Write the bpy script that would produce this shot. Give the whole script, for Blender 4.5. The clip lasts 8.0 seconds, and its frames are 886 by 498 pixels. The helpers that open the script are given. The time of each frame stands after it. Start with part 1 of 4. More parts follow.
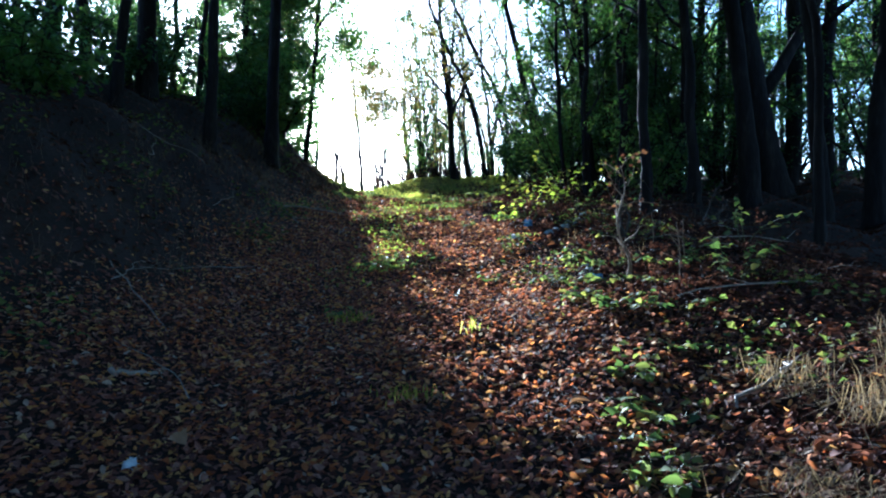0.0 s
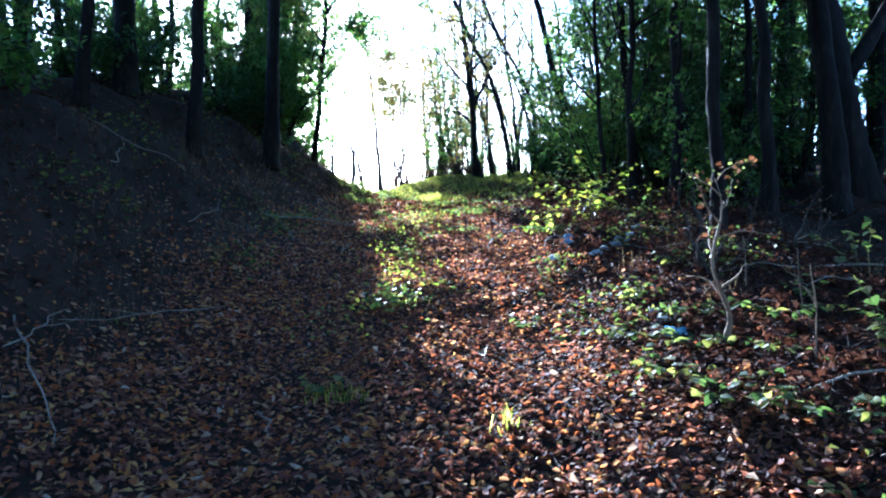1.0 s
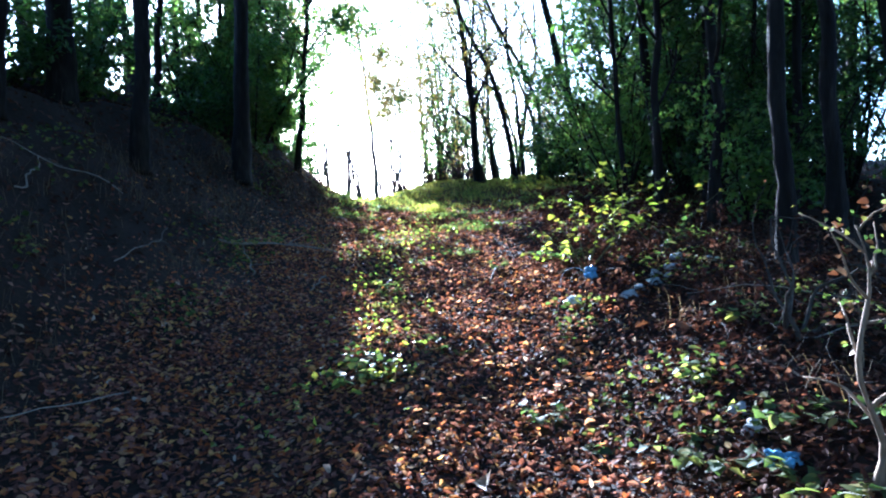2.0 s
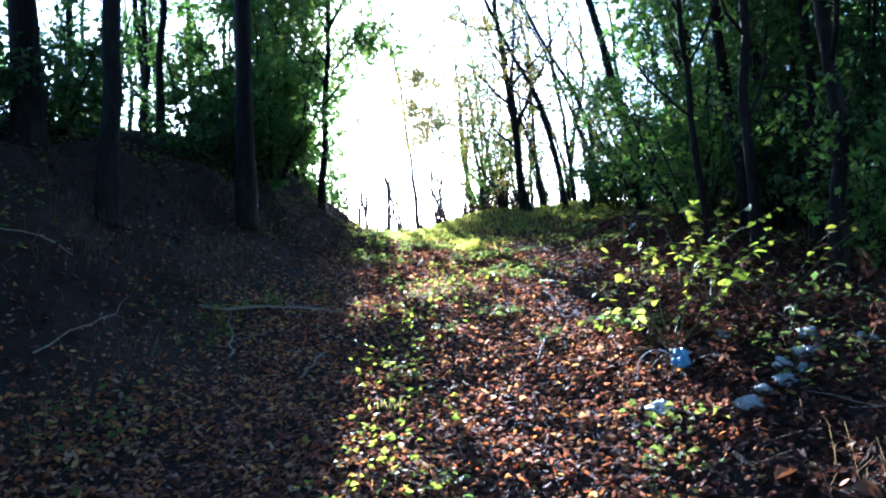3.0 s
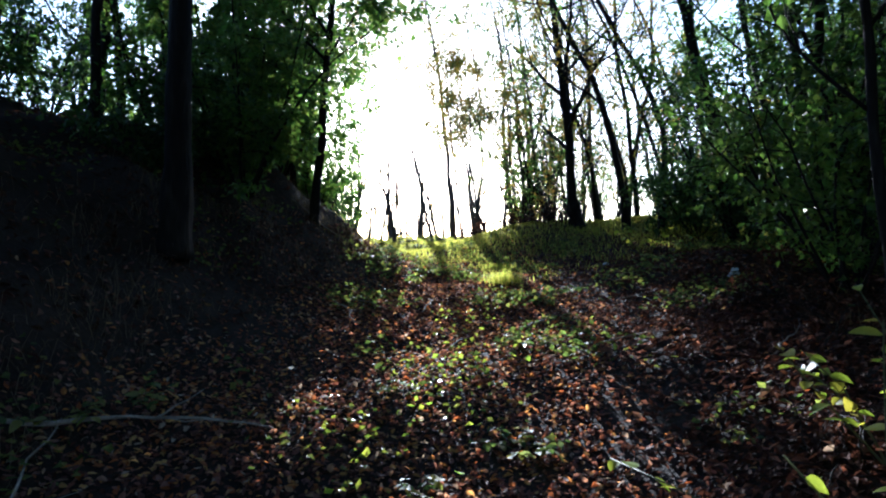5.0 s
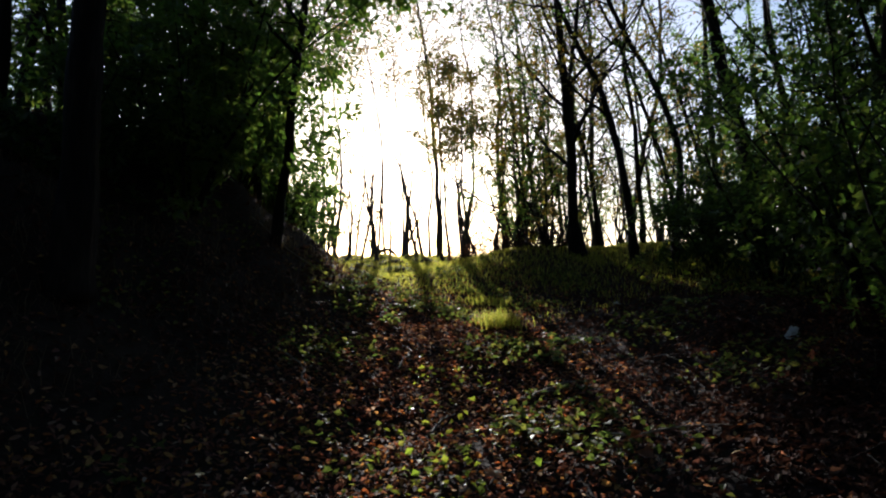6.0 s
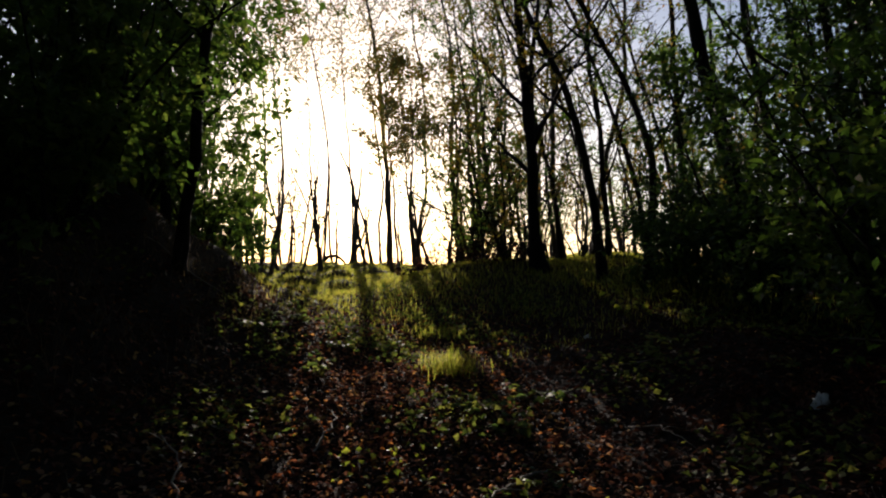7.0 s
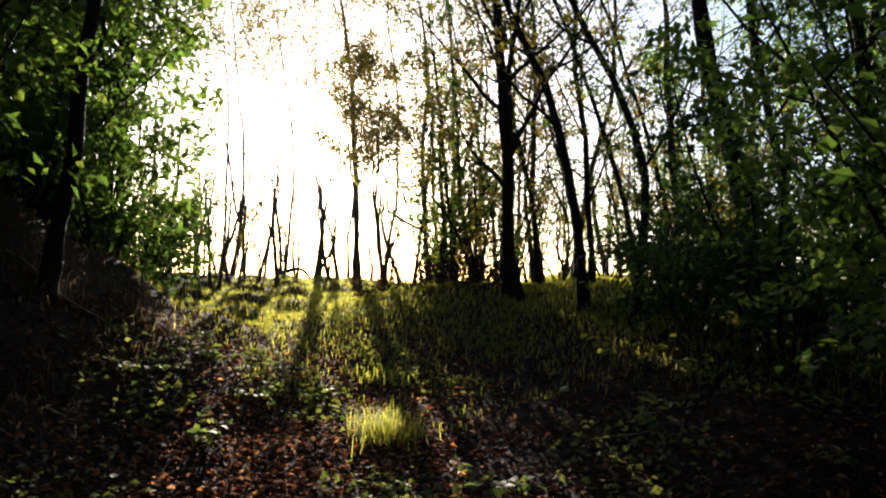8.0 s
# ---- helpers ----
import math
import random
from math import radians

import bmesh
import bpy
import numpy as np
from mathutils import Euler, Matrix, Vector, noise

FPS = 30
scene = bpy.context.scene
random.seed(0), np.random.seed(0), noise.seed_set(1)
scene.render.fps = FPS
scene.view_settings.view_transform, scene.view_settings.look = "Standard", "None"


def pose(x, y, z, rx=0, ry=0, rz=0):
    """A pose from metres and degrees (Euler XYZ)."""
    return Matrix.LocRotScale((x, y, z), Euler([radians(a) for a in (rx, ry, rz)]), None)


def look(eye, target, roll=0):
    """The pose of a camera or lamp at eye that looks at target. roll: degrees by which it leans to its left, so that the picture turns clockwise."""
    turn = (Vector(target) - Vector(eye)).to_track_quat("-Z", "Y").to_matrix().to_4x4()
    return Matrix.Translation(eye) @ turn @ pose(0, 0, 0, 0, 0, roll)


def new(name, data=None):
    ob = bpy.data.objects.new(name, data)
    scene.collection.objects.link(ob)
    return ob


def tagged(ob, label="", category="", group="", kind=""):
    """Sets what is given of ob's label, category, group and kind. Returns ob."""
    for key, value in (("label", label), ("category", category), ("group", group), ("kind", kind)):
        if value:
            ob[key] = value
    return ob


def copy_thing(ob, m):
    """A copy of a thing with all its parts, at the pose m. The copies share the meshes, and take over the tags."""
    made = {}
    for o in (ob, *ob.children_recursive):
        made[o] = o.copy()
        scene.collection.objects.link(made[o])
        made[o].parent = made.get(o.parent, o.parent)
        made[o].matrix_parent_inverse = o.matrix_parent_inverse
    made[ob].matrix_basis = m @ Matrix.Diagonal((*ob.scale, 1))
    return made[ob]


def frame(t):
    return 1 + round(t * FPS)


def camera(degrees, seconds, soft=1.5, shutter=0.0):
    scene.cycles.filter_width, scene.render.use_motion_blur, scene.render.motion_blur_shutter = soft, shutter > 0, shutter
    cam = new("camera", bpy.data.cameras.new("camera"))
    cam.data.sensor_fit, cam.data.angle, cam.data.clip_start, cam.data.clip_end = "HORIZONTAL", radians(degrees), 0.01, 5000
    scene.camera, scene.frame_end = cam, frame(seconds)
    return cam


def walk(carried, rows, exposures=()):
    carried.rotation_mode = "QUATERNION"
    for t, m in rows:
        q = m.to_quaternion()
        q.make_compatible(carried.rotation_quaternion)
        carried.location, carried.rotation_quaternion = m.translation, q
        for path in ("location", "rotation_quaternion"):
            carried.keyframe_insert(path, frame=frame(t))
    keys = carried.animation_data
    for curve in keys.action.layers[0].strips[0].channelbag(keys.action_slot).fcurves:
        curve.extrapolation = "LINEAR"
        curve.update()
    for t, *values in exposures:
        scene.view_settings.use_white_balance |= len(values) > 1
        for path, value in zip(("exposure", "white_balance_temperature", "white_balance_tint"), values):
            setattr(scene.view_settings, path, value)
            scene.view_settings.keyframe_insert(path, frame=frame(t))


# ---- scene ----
cam = camera(69.4, 8.0, soft=2.1)
PATH = [  # seconds, eye, target, roll
    (0, (-0.025, 0.0, 1.489), (-0.024, 2.0, 1.491), -0.7),
    (0.5, (0.046, 0.776, 1.635), (-0.018, 2.771, 1.524), -5.1),
    (1, (-0.005, 1.468, 1.819), (-0.077, 3.466, 1.798), -1.2),
    (1.2, (0.036, 1.726, 1.897), (-0.07, 3.723, 1.901), -3.0),
    (2.3, (0.11, 3.342, 2.212), (0.054, 5.341, 2.179), -1.4),
    (2.5, (0.159, 3.658, 2.25), (0.125, 5.658, 2.236), -0.9),
    (3, (0.186, 4.429, 2.474), (-0.053, 6.413, 2.528), -3.8),
    (3.5, (0.203, 5.101, 2.612), (0.048, 7.094, 2.581), -1.4),
    (4, (0.264, 5.76, 2.743), (-0.104, 7.726, 2.757), -5.0),
    (4.2, (0.275, 6.032, 2.799), (-0.096, 7.996, 2.87), -2.7),
    (5.3, (0.127, 7.533, 3.074), (-0.28, 9.49, 3.112), -0.5),
    (5.5, (0.07, 7.796, 3.106), (-0.408, 9.734, 3.234), 0.7),
    (6, (-0.036, 8.483, 3.295), (-0.377, 10.452, 3.377), 0.4),
    (6.5, (-0.066, 9.128, 3.477), (-0.375, 11.1, 3.59), 0.3),
    (7, (-0.097, 9.742, 3.648), (-0.302, 11.73, 3.721), 0.2),
    (7.5, (0.005, 10.358, 3.754), (-0.211, 12.346, 3.781), -3.5),
    (8, (0.078, 11.081, 3.837), (-0.074, 13.072, 3.947), 1.8),
]
EXPOSURES = [(0.0, 2.95, 4200, 7), (0.5, 3.9, 4100, 11), (1.0, 3.7, 4100, 12), (2.5, 3.6, 4200, 13), (3.0, 3.7, 4250, 13), (3.5, 2.0, 4350, 13), (4.0, 2.7, 4350, 12), (5.5, 1.75, 4900, 13), (6.0, 1.05, 5400, 15), (6.5, 2.05, 5850, 18), (7.0, 0.5, 5950, 18), (7.5, 1.2, 6050, 18), (8.0, 1.8, 6000, 18)]
walk(cam, [(t, look(eye, target, roll)) for t, eye, target, roll in PATH], EXPOSURES)

# ---- sky and sun ----
SUN_AZ, SUN_EL = -14.6, 13.8
world = bpy.data.worlds.new("sky")
scene.world = world
world.use_nodes = True
wn, wl = world.node_tree.nodes, world.node_tree.links
sky = wn.new("ShaderNodeTexSky")
sky.sky_type, sky.sun_disc = "NISHITA", False
sky.sun_elevation, sky.sun_rotation = radians(SUN_EL), radians(SUN_AZ)
sky.air_density, sky.dust_density, sky.ozone_density = 1.0, 1.3, 1.0
wn["Background"].inputs["Strength"].default_value = 0.075
wl.new(sky.outputs["Color"], wn["Background"].inputs["Color"])

sun_data = bpy.data.lights.new("sun", "SUN")
sun_data.energy, sun_data.angle, sun_data.color = 5.0, radians(0.53), (1.0, 0.86, 0.66)
sun = new("sun", sun_data)
sun_way = Vector((math.sin(radians(SUN_AZ)) * math.cos(radians(SUN_EL)), math.cos(radians(SUN_AZ)) * math.cos(radians(SUN_EL)), math.sin(radians(SUN_EL))))
sun.matrix_world = look(sun_way * 60, (0, 0, 0))


# ---- materials ----
def material(name):
    m = bpy.data.materials.new(name)
    m.use_nodes = True
    m.node_tree.nodes.clear()
    return m, m.node_tree.nodes, m.node_tree.links


def ramp_node(nodes, stops):
    ramp = nodes.new("ShaderNodeValToRGB")
    el = ramp.color_ramp.elements
    while len(el) < len(stops):
        el.new(0.5)
    for e, (p, c) in zip(el, stops):
        e.position, e.color = p, (*c, 1)
    return ramp


def leaf_material(name, colours, glow=0.4, rough=0.45, warm=(1.0, 1.0, 0.6), spots=0.35, gloss=0.5, distinct=False):
    """Thin leaves: every island takes its own tone; light passes through the blade."""
    m, n, l = material(name)
    out = n.new("ShaderNodeOutputMaterial")
    geo = n.new("ShaderNodeNewGeometry")
    k = len(colours)
    ramp = ramp_node(n, [(i / (k - 1), c) for i, c in enumerate(colours)])
    if distinct:
        ramp.color_ramp.interpolation = "CONSTANT"
    l.new(geo.outputs["Random Per Island"], ramp.inputs["Fac"])
    coord = n.new("ShaderNodeTexCoord")
    spot = n.new("ShaderNodeTexNoise")
    spot.inputs["Scale"].default_value, spot.inputs["Detail"].default_value = 45.0, 3.0
    l.new(coord.outputs["Object"], spot.inputs["Vector"])
    mix = n.new("ShaderNodeMixRGB")
    mix.blend_type = "MULTIPLY"
    mix.inputs["Fac"].default_value = spots
    tone = ramp_node(n, [(0.3, (0.35, 0.3, 0.25)), (0.65, (1.15, 1.1, 1.0))])
    l.new(spot.outputs["Fac"], tone.inputs["Fac"])
    l.new(ramp.outputs["Color"], mix.inputs["Color1"])
    l.new(tone.outputs["Color"], mix.inputs["Color2"])
    body = n.new("ShaderNodeBsdfPrincipled")
    body.inputs["Roughness"].default_value = rough
    body.inputs["Specular IOR Level"].default_value = gloss
    l.new(mix.outputs["Color"], body.inputs["Base Color"])
    lit = n.new("ShaderNodeMixRGB")
    lit.blend_type = "MULTIPLY"
    lit.inputs["Fac"].default_value = 1.0
    lit.inputs["Color2"].default_value = (*[2.0 * w for w in warm], 1)
    l.new(mix.outputs["Color"], lit.inputs["Color1"])
    thin = n.new("ShaderNodeBsdfTranslucent")
    l.new(lit.outputs["Color"], thin.inputs["Color"])
    both = n.new("ShaderNodeMixShader")
    both.inputs["Fac"].default_value = glow
    l.new(body.outputs["BSDF"], both.inputs[1])
    l.new(thin.outputs["BSDF"], both.inputs[2])
    l.new(both.outputs["Shader"], out.inputs["Surface"])
    return m


def solid_material(name, stops, scale=6.0, stretch=(1, 1, 1), rough=0.85, bump=0.5, fine=40.0, depth=0.02, metallic=0.0):
    """Opaque matter with tone at two scales and a fine relief."""
    m, n, l = material(name)
    out = n.new("ShaderNodeOutputMaterial")
    coord = n.new("ShaderNodeTexCoord")
    mapping = n.new("ShaderNodeMapping")
    mapping.inputs["Scale"].default_value = stretch
    l.new(coord.outputs["Object"], mapping.inputs["Vector"])
    big, small = n.new("ShaderNodeTexNoise"), n.new("ShaderNodeTexNoise")
    big.inputs["Scale"].default_value, big.inputs["Detail"].default_value = scale, 6.0
    small.inputs["Scale"].default_value, small.inputs["Detail"].default_value = fine, 4.0
    for node in (big, small):
        l.new(mapping.outputs["Vector"], node.inputs["Vector"])
    blend = n.new("ShaderNodeMixRGB")
    blend.inputs["Fac"].default_value = 0.45
    l.new(big.outputs["Fac"], blend.inputs["Color1"])
    l.new(small.outputs["Fac"], blend.inputs["Color2"])
    ramp = ramp_node(n, stops)
    l.new(blend.outputs["Color"], ramp.inputs["Fac"])
    body = n.new("ShaderNodeBsdfPrincipled")
    body.inputs["Roughness"].default_value = rough
    body.inputs["Metallic"].default_value = metallic
    body.inputs["Specular IOR Level"].default_value = 0.5 if rough < 0.6 else 0.15
    l.new(ramp.outputs["Color"], body.inputs["Base Color"])
    relief = n.new("ShaderNodeBump")
    relief.inputs["Strength"].default_value, relief.inputs["Distance"].default_value = bump, depth
    l.new(blend.outputs["Color"], relief.inputs["Height"])
    l.new(relief.outputs["Normal"], body.inputs["Normal"])
    l.new(body.outputs["BSDF"], out.inputs["Surface"])
    return m


MAT_SOIL = solid_material("leaf_mould", [(0.3, (0.01, 0.007, 0.006)), (0.5, (0.022, 0.015, 0.012)), (0.7, (0.046, 0.031, 0.024))], 1.4, rough=0.95, bump=0.9, fine=30, depth=0.03)
MAT_BARK = solid_material("rough_bark", [(0.3, (0.006, 0.005, 0.005)), (0.52, (0.015, 0.012, 0.011)), (0.7, (0.036, 0.03, 0.025))], 9.0, (1, 1, 0.18), 0.9, 1.0, 30, 0.03)
MAT_BARK_GREY = solid_material("smooth_grey_bark", [(0.3, (0.035, 0.03, 0.026)), (0.55, (0.075, 0.065, 0.055)), (0.72, (0.13, 0.115, 0.1))], 5.0, (1, 1, 0.5), 0.85, 0.6, 40, 0.012)
MAT_WOOD = solid_material("weathered_dead_wood", [(0.3, (0.14, 0.11, 0.09)), (0.55, (0.28, 0.24, 0.2)), (0.75, (0.45, 0.41, 0.36))], 12.0, (1, 1, 1), 0.8, 0.6, 70, 0.006)
MAT_STONE = solid_material("pale_limestone", [(0.3, (0.2, 0.2, 0.2)), (0.55, (0.36, 0.36, 0.37)), (0.75, (0.5, 0.5, 0.5))], 9.0, (1, 1, 1), 0.8, 0.8, 45, 0.01)
MAT_TAN = solid_material("tan_dead_wood", [(0.3, (0.13, 0.09, 0.06)), (0.55, (0.25, 0.18, 0.12)), (0.75, (0.4, 0.31, 0.22))], 14.0, (1, 1, 0.4), 0.85, 0.7, 60, 0.006)
LITTER = [(0.055, 0.032, 0.03), (0.2, 0.1, 0.08), (0.34, 0.16, 0.075), (0.12, 0.07, 0.072), (0.44, 0.25, 0.09), (0.21, 0.13, 0.125), (0.08, 0.045, 0.042), (0.42, 0.3, 0.19), (0.15, 0.085, 0.075), (0.3, 0.21, 0.18), (0.17, 0.085, 0.065), (0.065, 0.04, 0.04), (0.27, 0.16, 0.14), (0.5, 0.36, 0.15), (0.13, 0.08, 0.078), (0.3, 0.12, 0.05), (0.3, 0.12, 0.05)]
MAT_LITTER = leaf_material("fallen_leaf", LITTER, 0.5, 0.75, (1.0, 0.68, 0.4), 0.55, 0.07, True)
# rotting leaf tones, taken darker to stand for shade beside the track
DECAYED_SHADED = [(0.019, 0.011, 0.01), (0.043, 0.022, 0.019), (0.06, 0.029, 0.021), (0.03, 0.019, 0.017), (0.093, 0.049, 0.038), (0.153, 0.098, 0.076)]
MAT_DECAYED_SHADED = leaf_material("shaded_rotting_leaf", DECAYED_SHADED, 0.2, 0.85, (1.0, 0.75, 0.5), 0.5, 0.03)
# dry leaf tones, pale enough to stand for glints on the litter
MAT_PALE = leaf_material("pale_glint_leaf", [(0.28, 0.21, 0.16), (0.38, 0.3, 0.24), (0.44, 0.37, 0.31), (0.32, 0.23, 0.17)], 0.3, 0.8, (1.0, 0.88, 0.68), 0.4, 0.05)
MAT_LEAF = leaf_material("green_leaf", [(0.042, 0.08, 0.024), (0.062, 0.115, 0.03), (0.09, 0.15, 0.036), (0.07, 0.108, 0.032), (0.13, 0.165, 0.042)], 0.55, 0.42, (0.95, 1.02, 0.45))
# the green leaf in a darker tone, standing for foliage in shade
MAT_LEAF_SHADED = leaf_material("shaded_leaf", [(0.022, 0.042, 0.016), (0.03, 0.062, 0.02), (0.045, 0.075, 0.024), (0.065, 0.085, 0.03)], 0.38, 0.5, (1.0, 1.1, 0.45), 0.35, 0.25)
MAT_LEAF_GOLD = leaf_material("turning_leaf", [(0.07, 0.11, 0.025), (0.13, 0.14, 0.03), (0.22, 0.15, 0.035), (0.1, 0.12, 0.03), (0.28, 0.14, 0.04)], 0.45, 0.45, (1.0, 0.95, 0.4))
MAT_LIME = leaf_material("lime_leaf", [(0.13, 0.2, 0.03), (0.2, 0.24, 0.04), (0.26, 0.27, 0.05), (0.17, 0.22, 0.04)], 0.5, 0.4, (1.0, 1.0, 0.4), 0.2)
MAT_GRASS = leaf_material("grass_blade", [(0.12, 0.16, 0.035), (0.19, 0.21, 0.05), (0.28, 0.27, 0.08), (0.38, 0.32, 0.12)], 0.66, 0.7, (1.0, 1.0, 0.4), 0.2, 0.2)
MAT_STRAW = leaf_material("dry_grass", [(0.11, 0.08, 0.05), (0.16, 0.12, 0.075), (0.23, 0.18, 0.12), (0.14, 0.115, 0.07)], 0.25, 0.8, (1.0, 0.9, 0.6), 0.2, 0.1)
MAT_IVY = leaf_material("ivy_leaf", [(0.045, 0.065, 0.026), (0.08, 0.1, 0.038), (0.13, 0.14, 0.05), (0.19, 0.175, 0.065)], 0.38, 0.7, (1.0, 1.1, 0.45), 0.3, 0.1)


# ---- mesh helpers ----
def mesh_of(name, verts, tris, mat, smooth=False):
    verts, tris = np.asarray(verts, "f"), np.asarray(tris, "i")
    me = bpy.data.meshes.new(name)
    me.vertices.add(len(verts))
    me.vertices.foreach_set("co", verts.ravel())
    me.loops.add(3 * len(tris))
    me.loops.foreach_set("vertex_index", tris.ravel())
    me.polygons.add(len(tris))
    me.polygons.foreach_set("loop_start", np.arange(0, 3 * len(tris), 3, dtype="i"))
    me.polygons.foreach_set("use_smooth", np.full(len(tris), smooth))
    me.update(calc_edges=True)
    me.materials.append(mat)
    return me


def part(name, data, parent, label=""):
    ob = new(name, data)
    ob.parent = parent
    return tagged(ob, label)


def thing(name, x, y, z, label, category, group="", kind=""):
    ob = new(name)
    ob.empty_display_size = 0.2
    ob.matrix_basis = pose(x, y, z)
    return tagged(ob, label, category, group, kind)


def tube(points, radii, sides=6):
    """Vertices and triangles of a closed tapering tube along points."""
    p = np.asarray(points, float)
    r = np.broadcast_to(np.asarray(radii, float), (len(p),))
    d = np.gradient(p, axis=0)
    d /= np.linalg.norm(d, axis=1)[:, None] + 1e-9
    ref = np.where(np.abs(d[:, 2:3]) > 0.9, [[1.0, 0, 0]], [[0, 0, 1.0]])
    a = np.cross(d, ref)
    a /= np.linalg.norm(a, axis=1)[:, None] + 1e-9
    b = np.cross(d, a)
    if abs(d[:, 2]).mean() > 0.6:
        a = np.tile([1.0, 0, 0], (len(p), 1)) - d * d[:, :1]
        a /= np.linalg.norm(a, axis=1)[:, None] + 1e-9
        b = np.cross(d, a)
    ang = np.linspace(0, 2 * np.pi, sides, endpoint=False)
    ring = p[:, None] + r[:, None, None] * (np.cos(ang)[None, :, None] * a[:, None] + np.sin(ang)[None, :, None] * b[:, None])
    verts = np.concatenate([ring.reshape(-1, 3), p[:1], p[-1:]])
    i, j = np.meshgrid(np.arange(len(p) - 1), np.arange(sides), indexing="ij")
    k = (j + 1) % sides
    q = [i * sides + j, i * sides + k, (i + 1) * sides + k, (i + 1) * sides + j]
    t1, t2 = np.stack([q[0], q[1], q[2]], -1).reshape(-1, 3), np.stack([q[0], q[2], q[3]], -1).reshape(-1, 3)
    j = np.arange(sides)
    n = len(p) * sides
    c1 = np.stack([np.full(sides, n), (j + 1) % sides, j], -1)
    c2 = np.stack([np.full(sides, n + 1), n - sides + j, n - sides + (j + 1) % sides], -1)
    return verts, np.concatenate([t1, t2, c1, c2])


def joined(pieces):
    verts, tris, n = [], [], 0
    for v, f in pieces:
        verts.append(v)
        tris.append(np.asarray(f) + n)
        n += len(v)
    return np.concatenate(verts), np.concatenate(tris)


def unit(v):
    return v / (np.linalg.norm(v, axis=-1, keepdims=True) + 1e-9)


def blades(rng, at, along, up, length, width, cup=0.25, curl=0.15):
    """Leaves with a midrib: five vertices, four triangles each, cupped and curled."""
    n = len(at)
    along = unit(along)
    side = unit(np.cross(along, up))
    up = unit(np.cross(side, along))
    length, width = np.broadcast_to(length, (n,))[:, None], np.broadcast_to(width, (n,))[:, None]
    lift = (cup * (0.4 + 1.2 * rng.random((n, 2))))
    bend = curl * rng.normal(size=(n, 1))
    shift = 0.35 + 0.2 * rng.random((n, 2))
    mid = at + along * length * 0.48
    left = at + along * length * shift[:, :1] + side * width * 0.5 + up * width * lift[:, :1]
    right = at + along * length * shift[:, 1:] - side * width * 0.5 + up * width * lift[:, 1:]
    tip = at + along * length + up * length * bend
    v = np.stack([at, left, tip, right, mid], 1).reshape(-1, 3)
    f = np.array([[0, 1, 4], [1, 2, 4], [2, 3, 4], [3, 0, 4]])
    return v, (np.arange(n)[:, None, None] * 5 + f).reshape(-1, 3)


def curled(rng, at, along, up, length, width, cup=0.35, curl=0.5):
    """Dry leaves with a rounded outline, rolled along and across: nine vertices, eight triangles each."""
    n = len(at)
    along = unit(along)
    side = unit(np.cross(along, up))
    up = unit(np.cross(side, along))
    length, width = np.broadcast_to(length, (n,)), np.broadcast_to(width, (n,))
    roll = curl * rng.normal(0, 1, n)
    cups = cup * rng.uniform(-0.4, 1.4, n)
    skew = rng.normal(0, 0.12, n)

    def spot(t, s):
        lift = roll * (t - 0.5) ** 2 * length + cups * s * s * width
        across = s * width * 0.5 + skew * length * t * (1 - t) * 2
        return at + along * (t * length)[:, None] + side * across[:, None] + up * lift[:, None]

    one = np.ones(n)
    wild = rng.uniform(0.75, 1.2, (n, 6))
    v = np.stack([spot(0 * one, 0), spot(0.25 * one, 0.8 * wild[:, 0]), spot(0.55 * one, 1.0 * wild[:, 1]), spot(0.82 * one, 0.6 * wild[:, 2]), spot(one, 0),
                  spot(0.82 * one, -0.6 * wild[:, 3]), spot(0.55 * one, -1.0 * wild[:, 4]), spot(0.25 * one, -0.8 * wild[:, 5]), spot(0.5 * one, 0)], 1).reshape(-1, 3)
    f = np.array([[i, (i + 1) % 8, 8] for i in range(8)])
    return v, (np.arange(n)[:, None, None] * 9 + f).reshape(-1, 3)


def kites(rng, at, along, up, length, width, fold=0.2):
    """Small leaves: four vertices, folded on the midrib."""
    n = len(at)
    along = unit(along)
    side = unit(np.cross(along, up))
    up = np.cross(side, along)
    length, width = np.broadcast_to(length, (n,))[:, None], np.broadcast_to(width, (n,))[:, None]
    c = at + along * length * 0.42 + up * width * fold
    v = np.stack([at, c + side * width * 0.5, at + along * length, c - side * width * 0.5], 1).reshape(-1, 3)
    f = np.array([[0, 1, 2], [0, 2, 3]])
    return v, (np.arange(n)[:, None, None] * 4 + f).reshape(-1, 3)


# ---- the lie of the land: a sunken track that climbs to a grassy crest, with a high bank on its left ----
RISE = np.array([(-400, -40), (-12, -2.5), (0, 0.02), (5, 0.93), (7.4, 1.32), (9.4, 1.74), (11.6, 2.12), (13, 2.36), (15, 2.62), (18, 2.92), (21, 3.25), (25, 3.62), (29, 3.85), (33, 3.75), (38, 2.9), (48, 1.0), (70, -2), (900, -4)])
BANK = np.array([(-900, 3.6), (-14, 3.1), (-8, 2.75), (-6, 2.5), (-4.5, 1.95), (-3.7, 1.3), (-3.0, 0.55), (-2.5, 0.27), (-2.0, 0.16), (-1.4, 0), (0, 0), (0.6, 0.04), (1.15, 0.17), (1.6, 0.33), (2.2, 0.4), (4, 0.34), (8, 0.4), (20, 0.8), (900, 1.0)])


def ease(a, b, x):
    t = np.clip((x - a) / (b - a), 0, 1)
    return t * t * (3 - 2 * t)


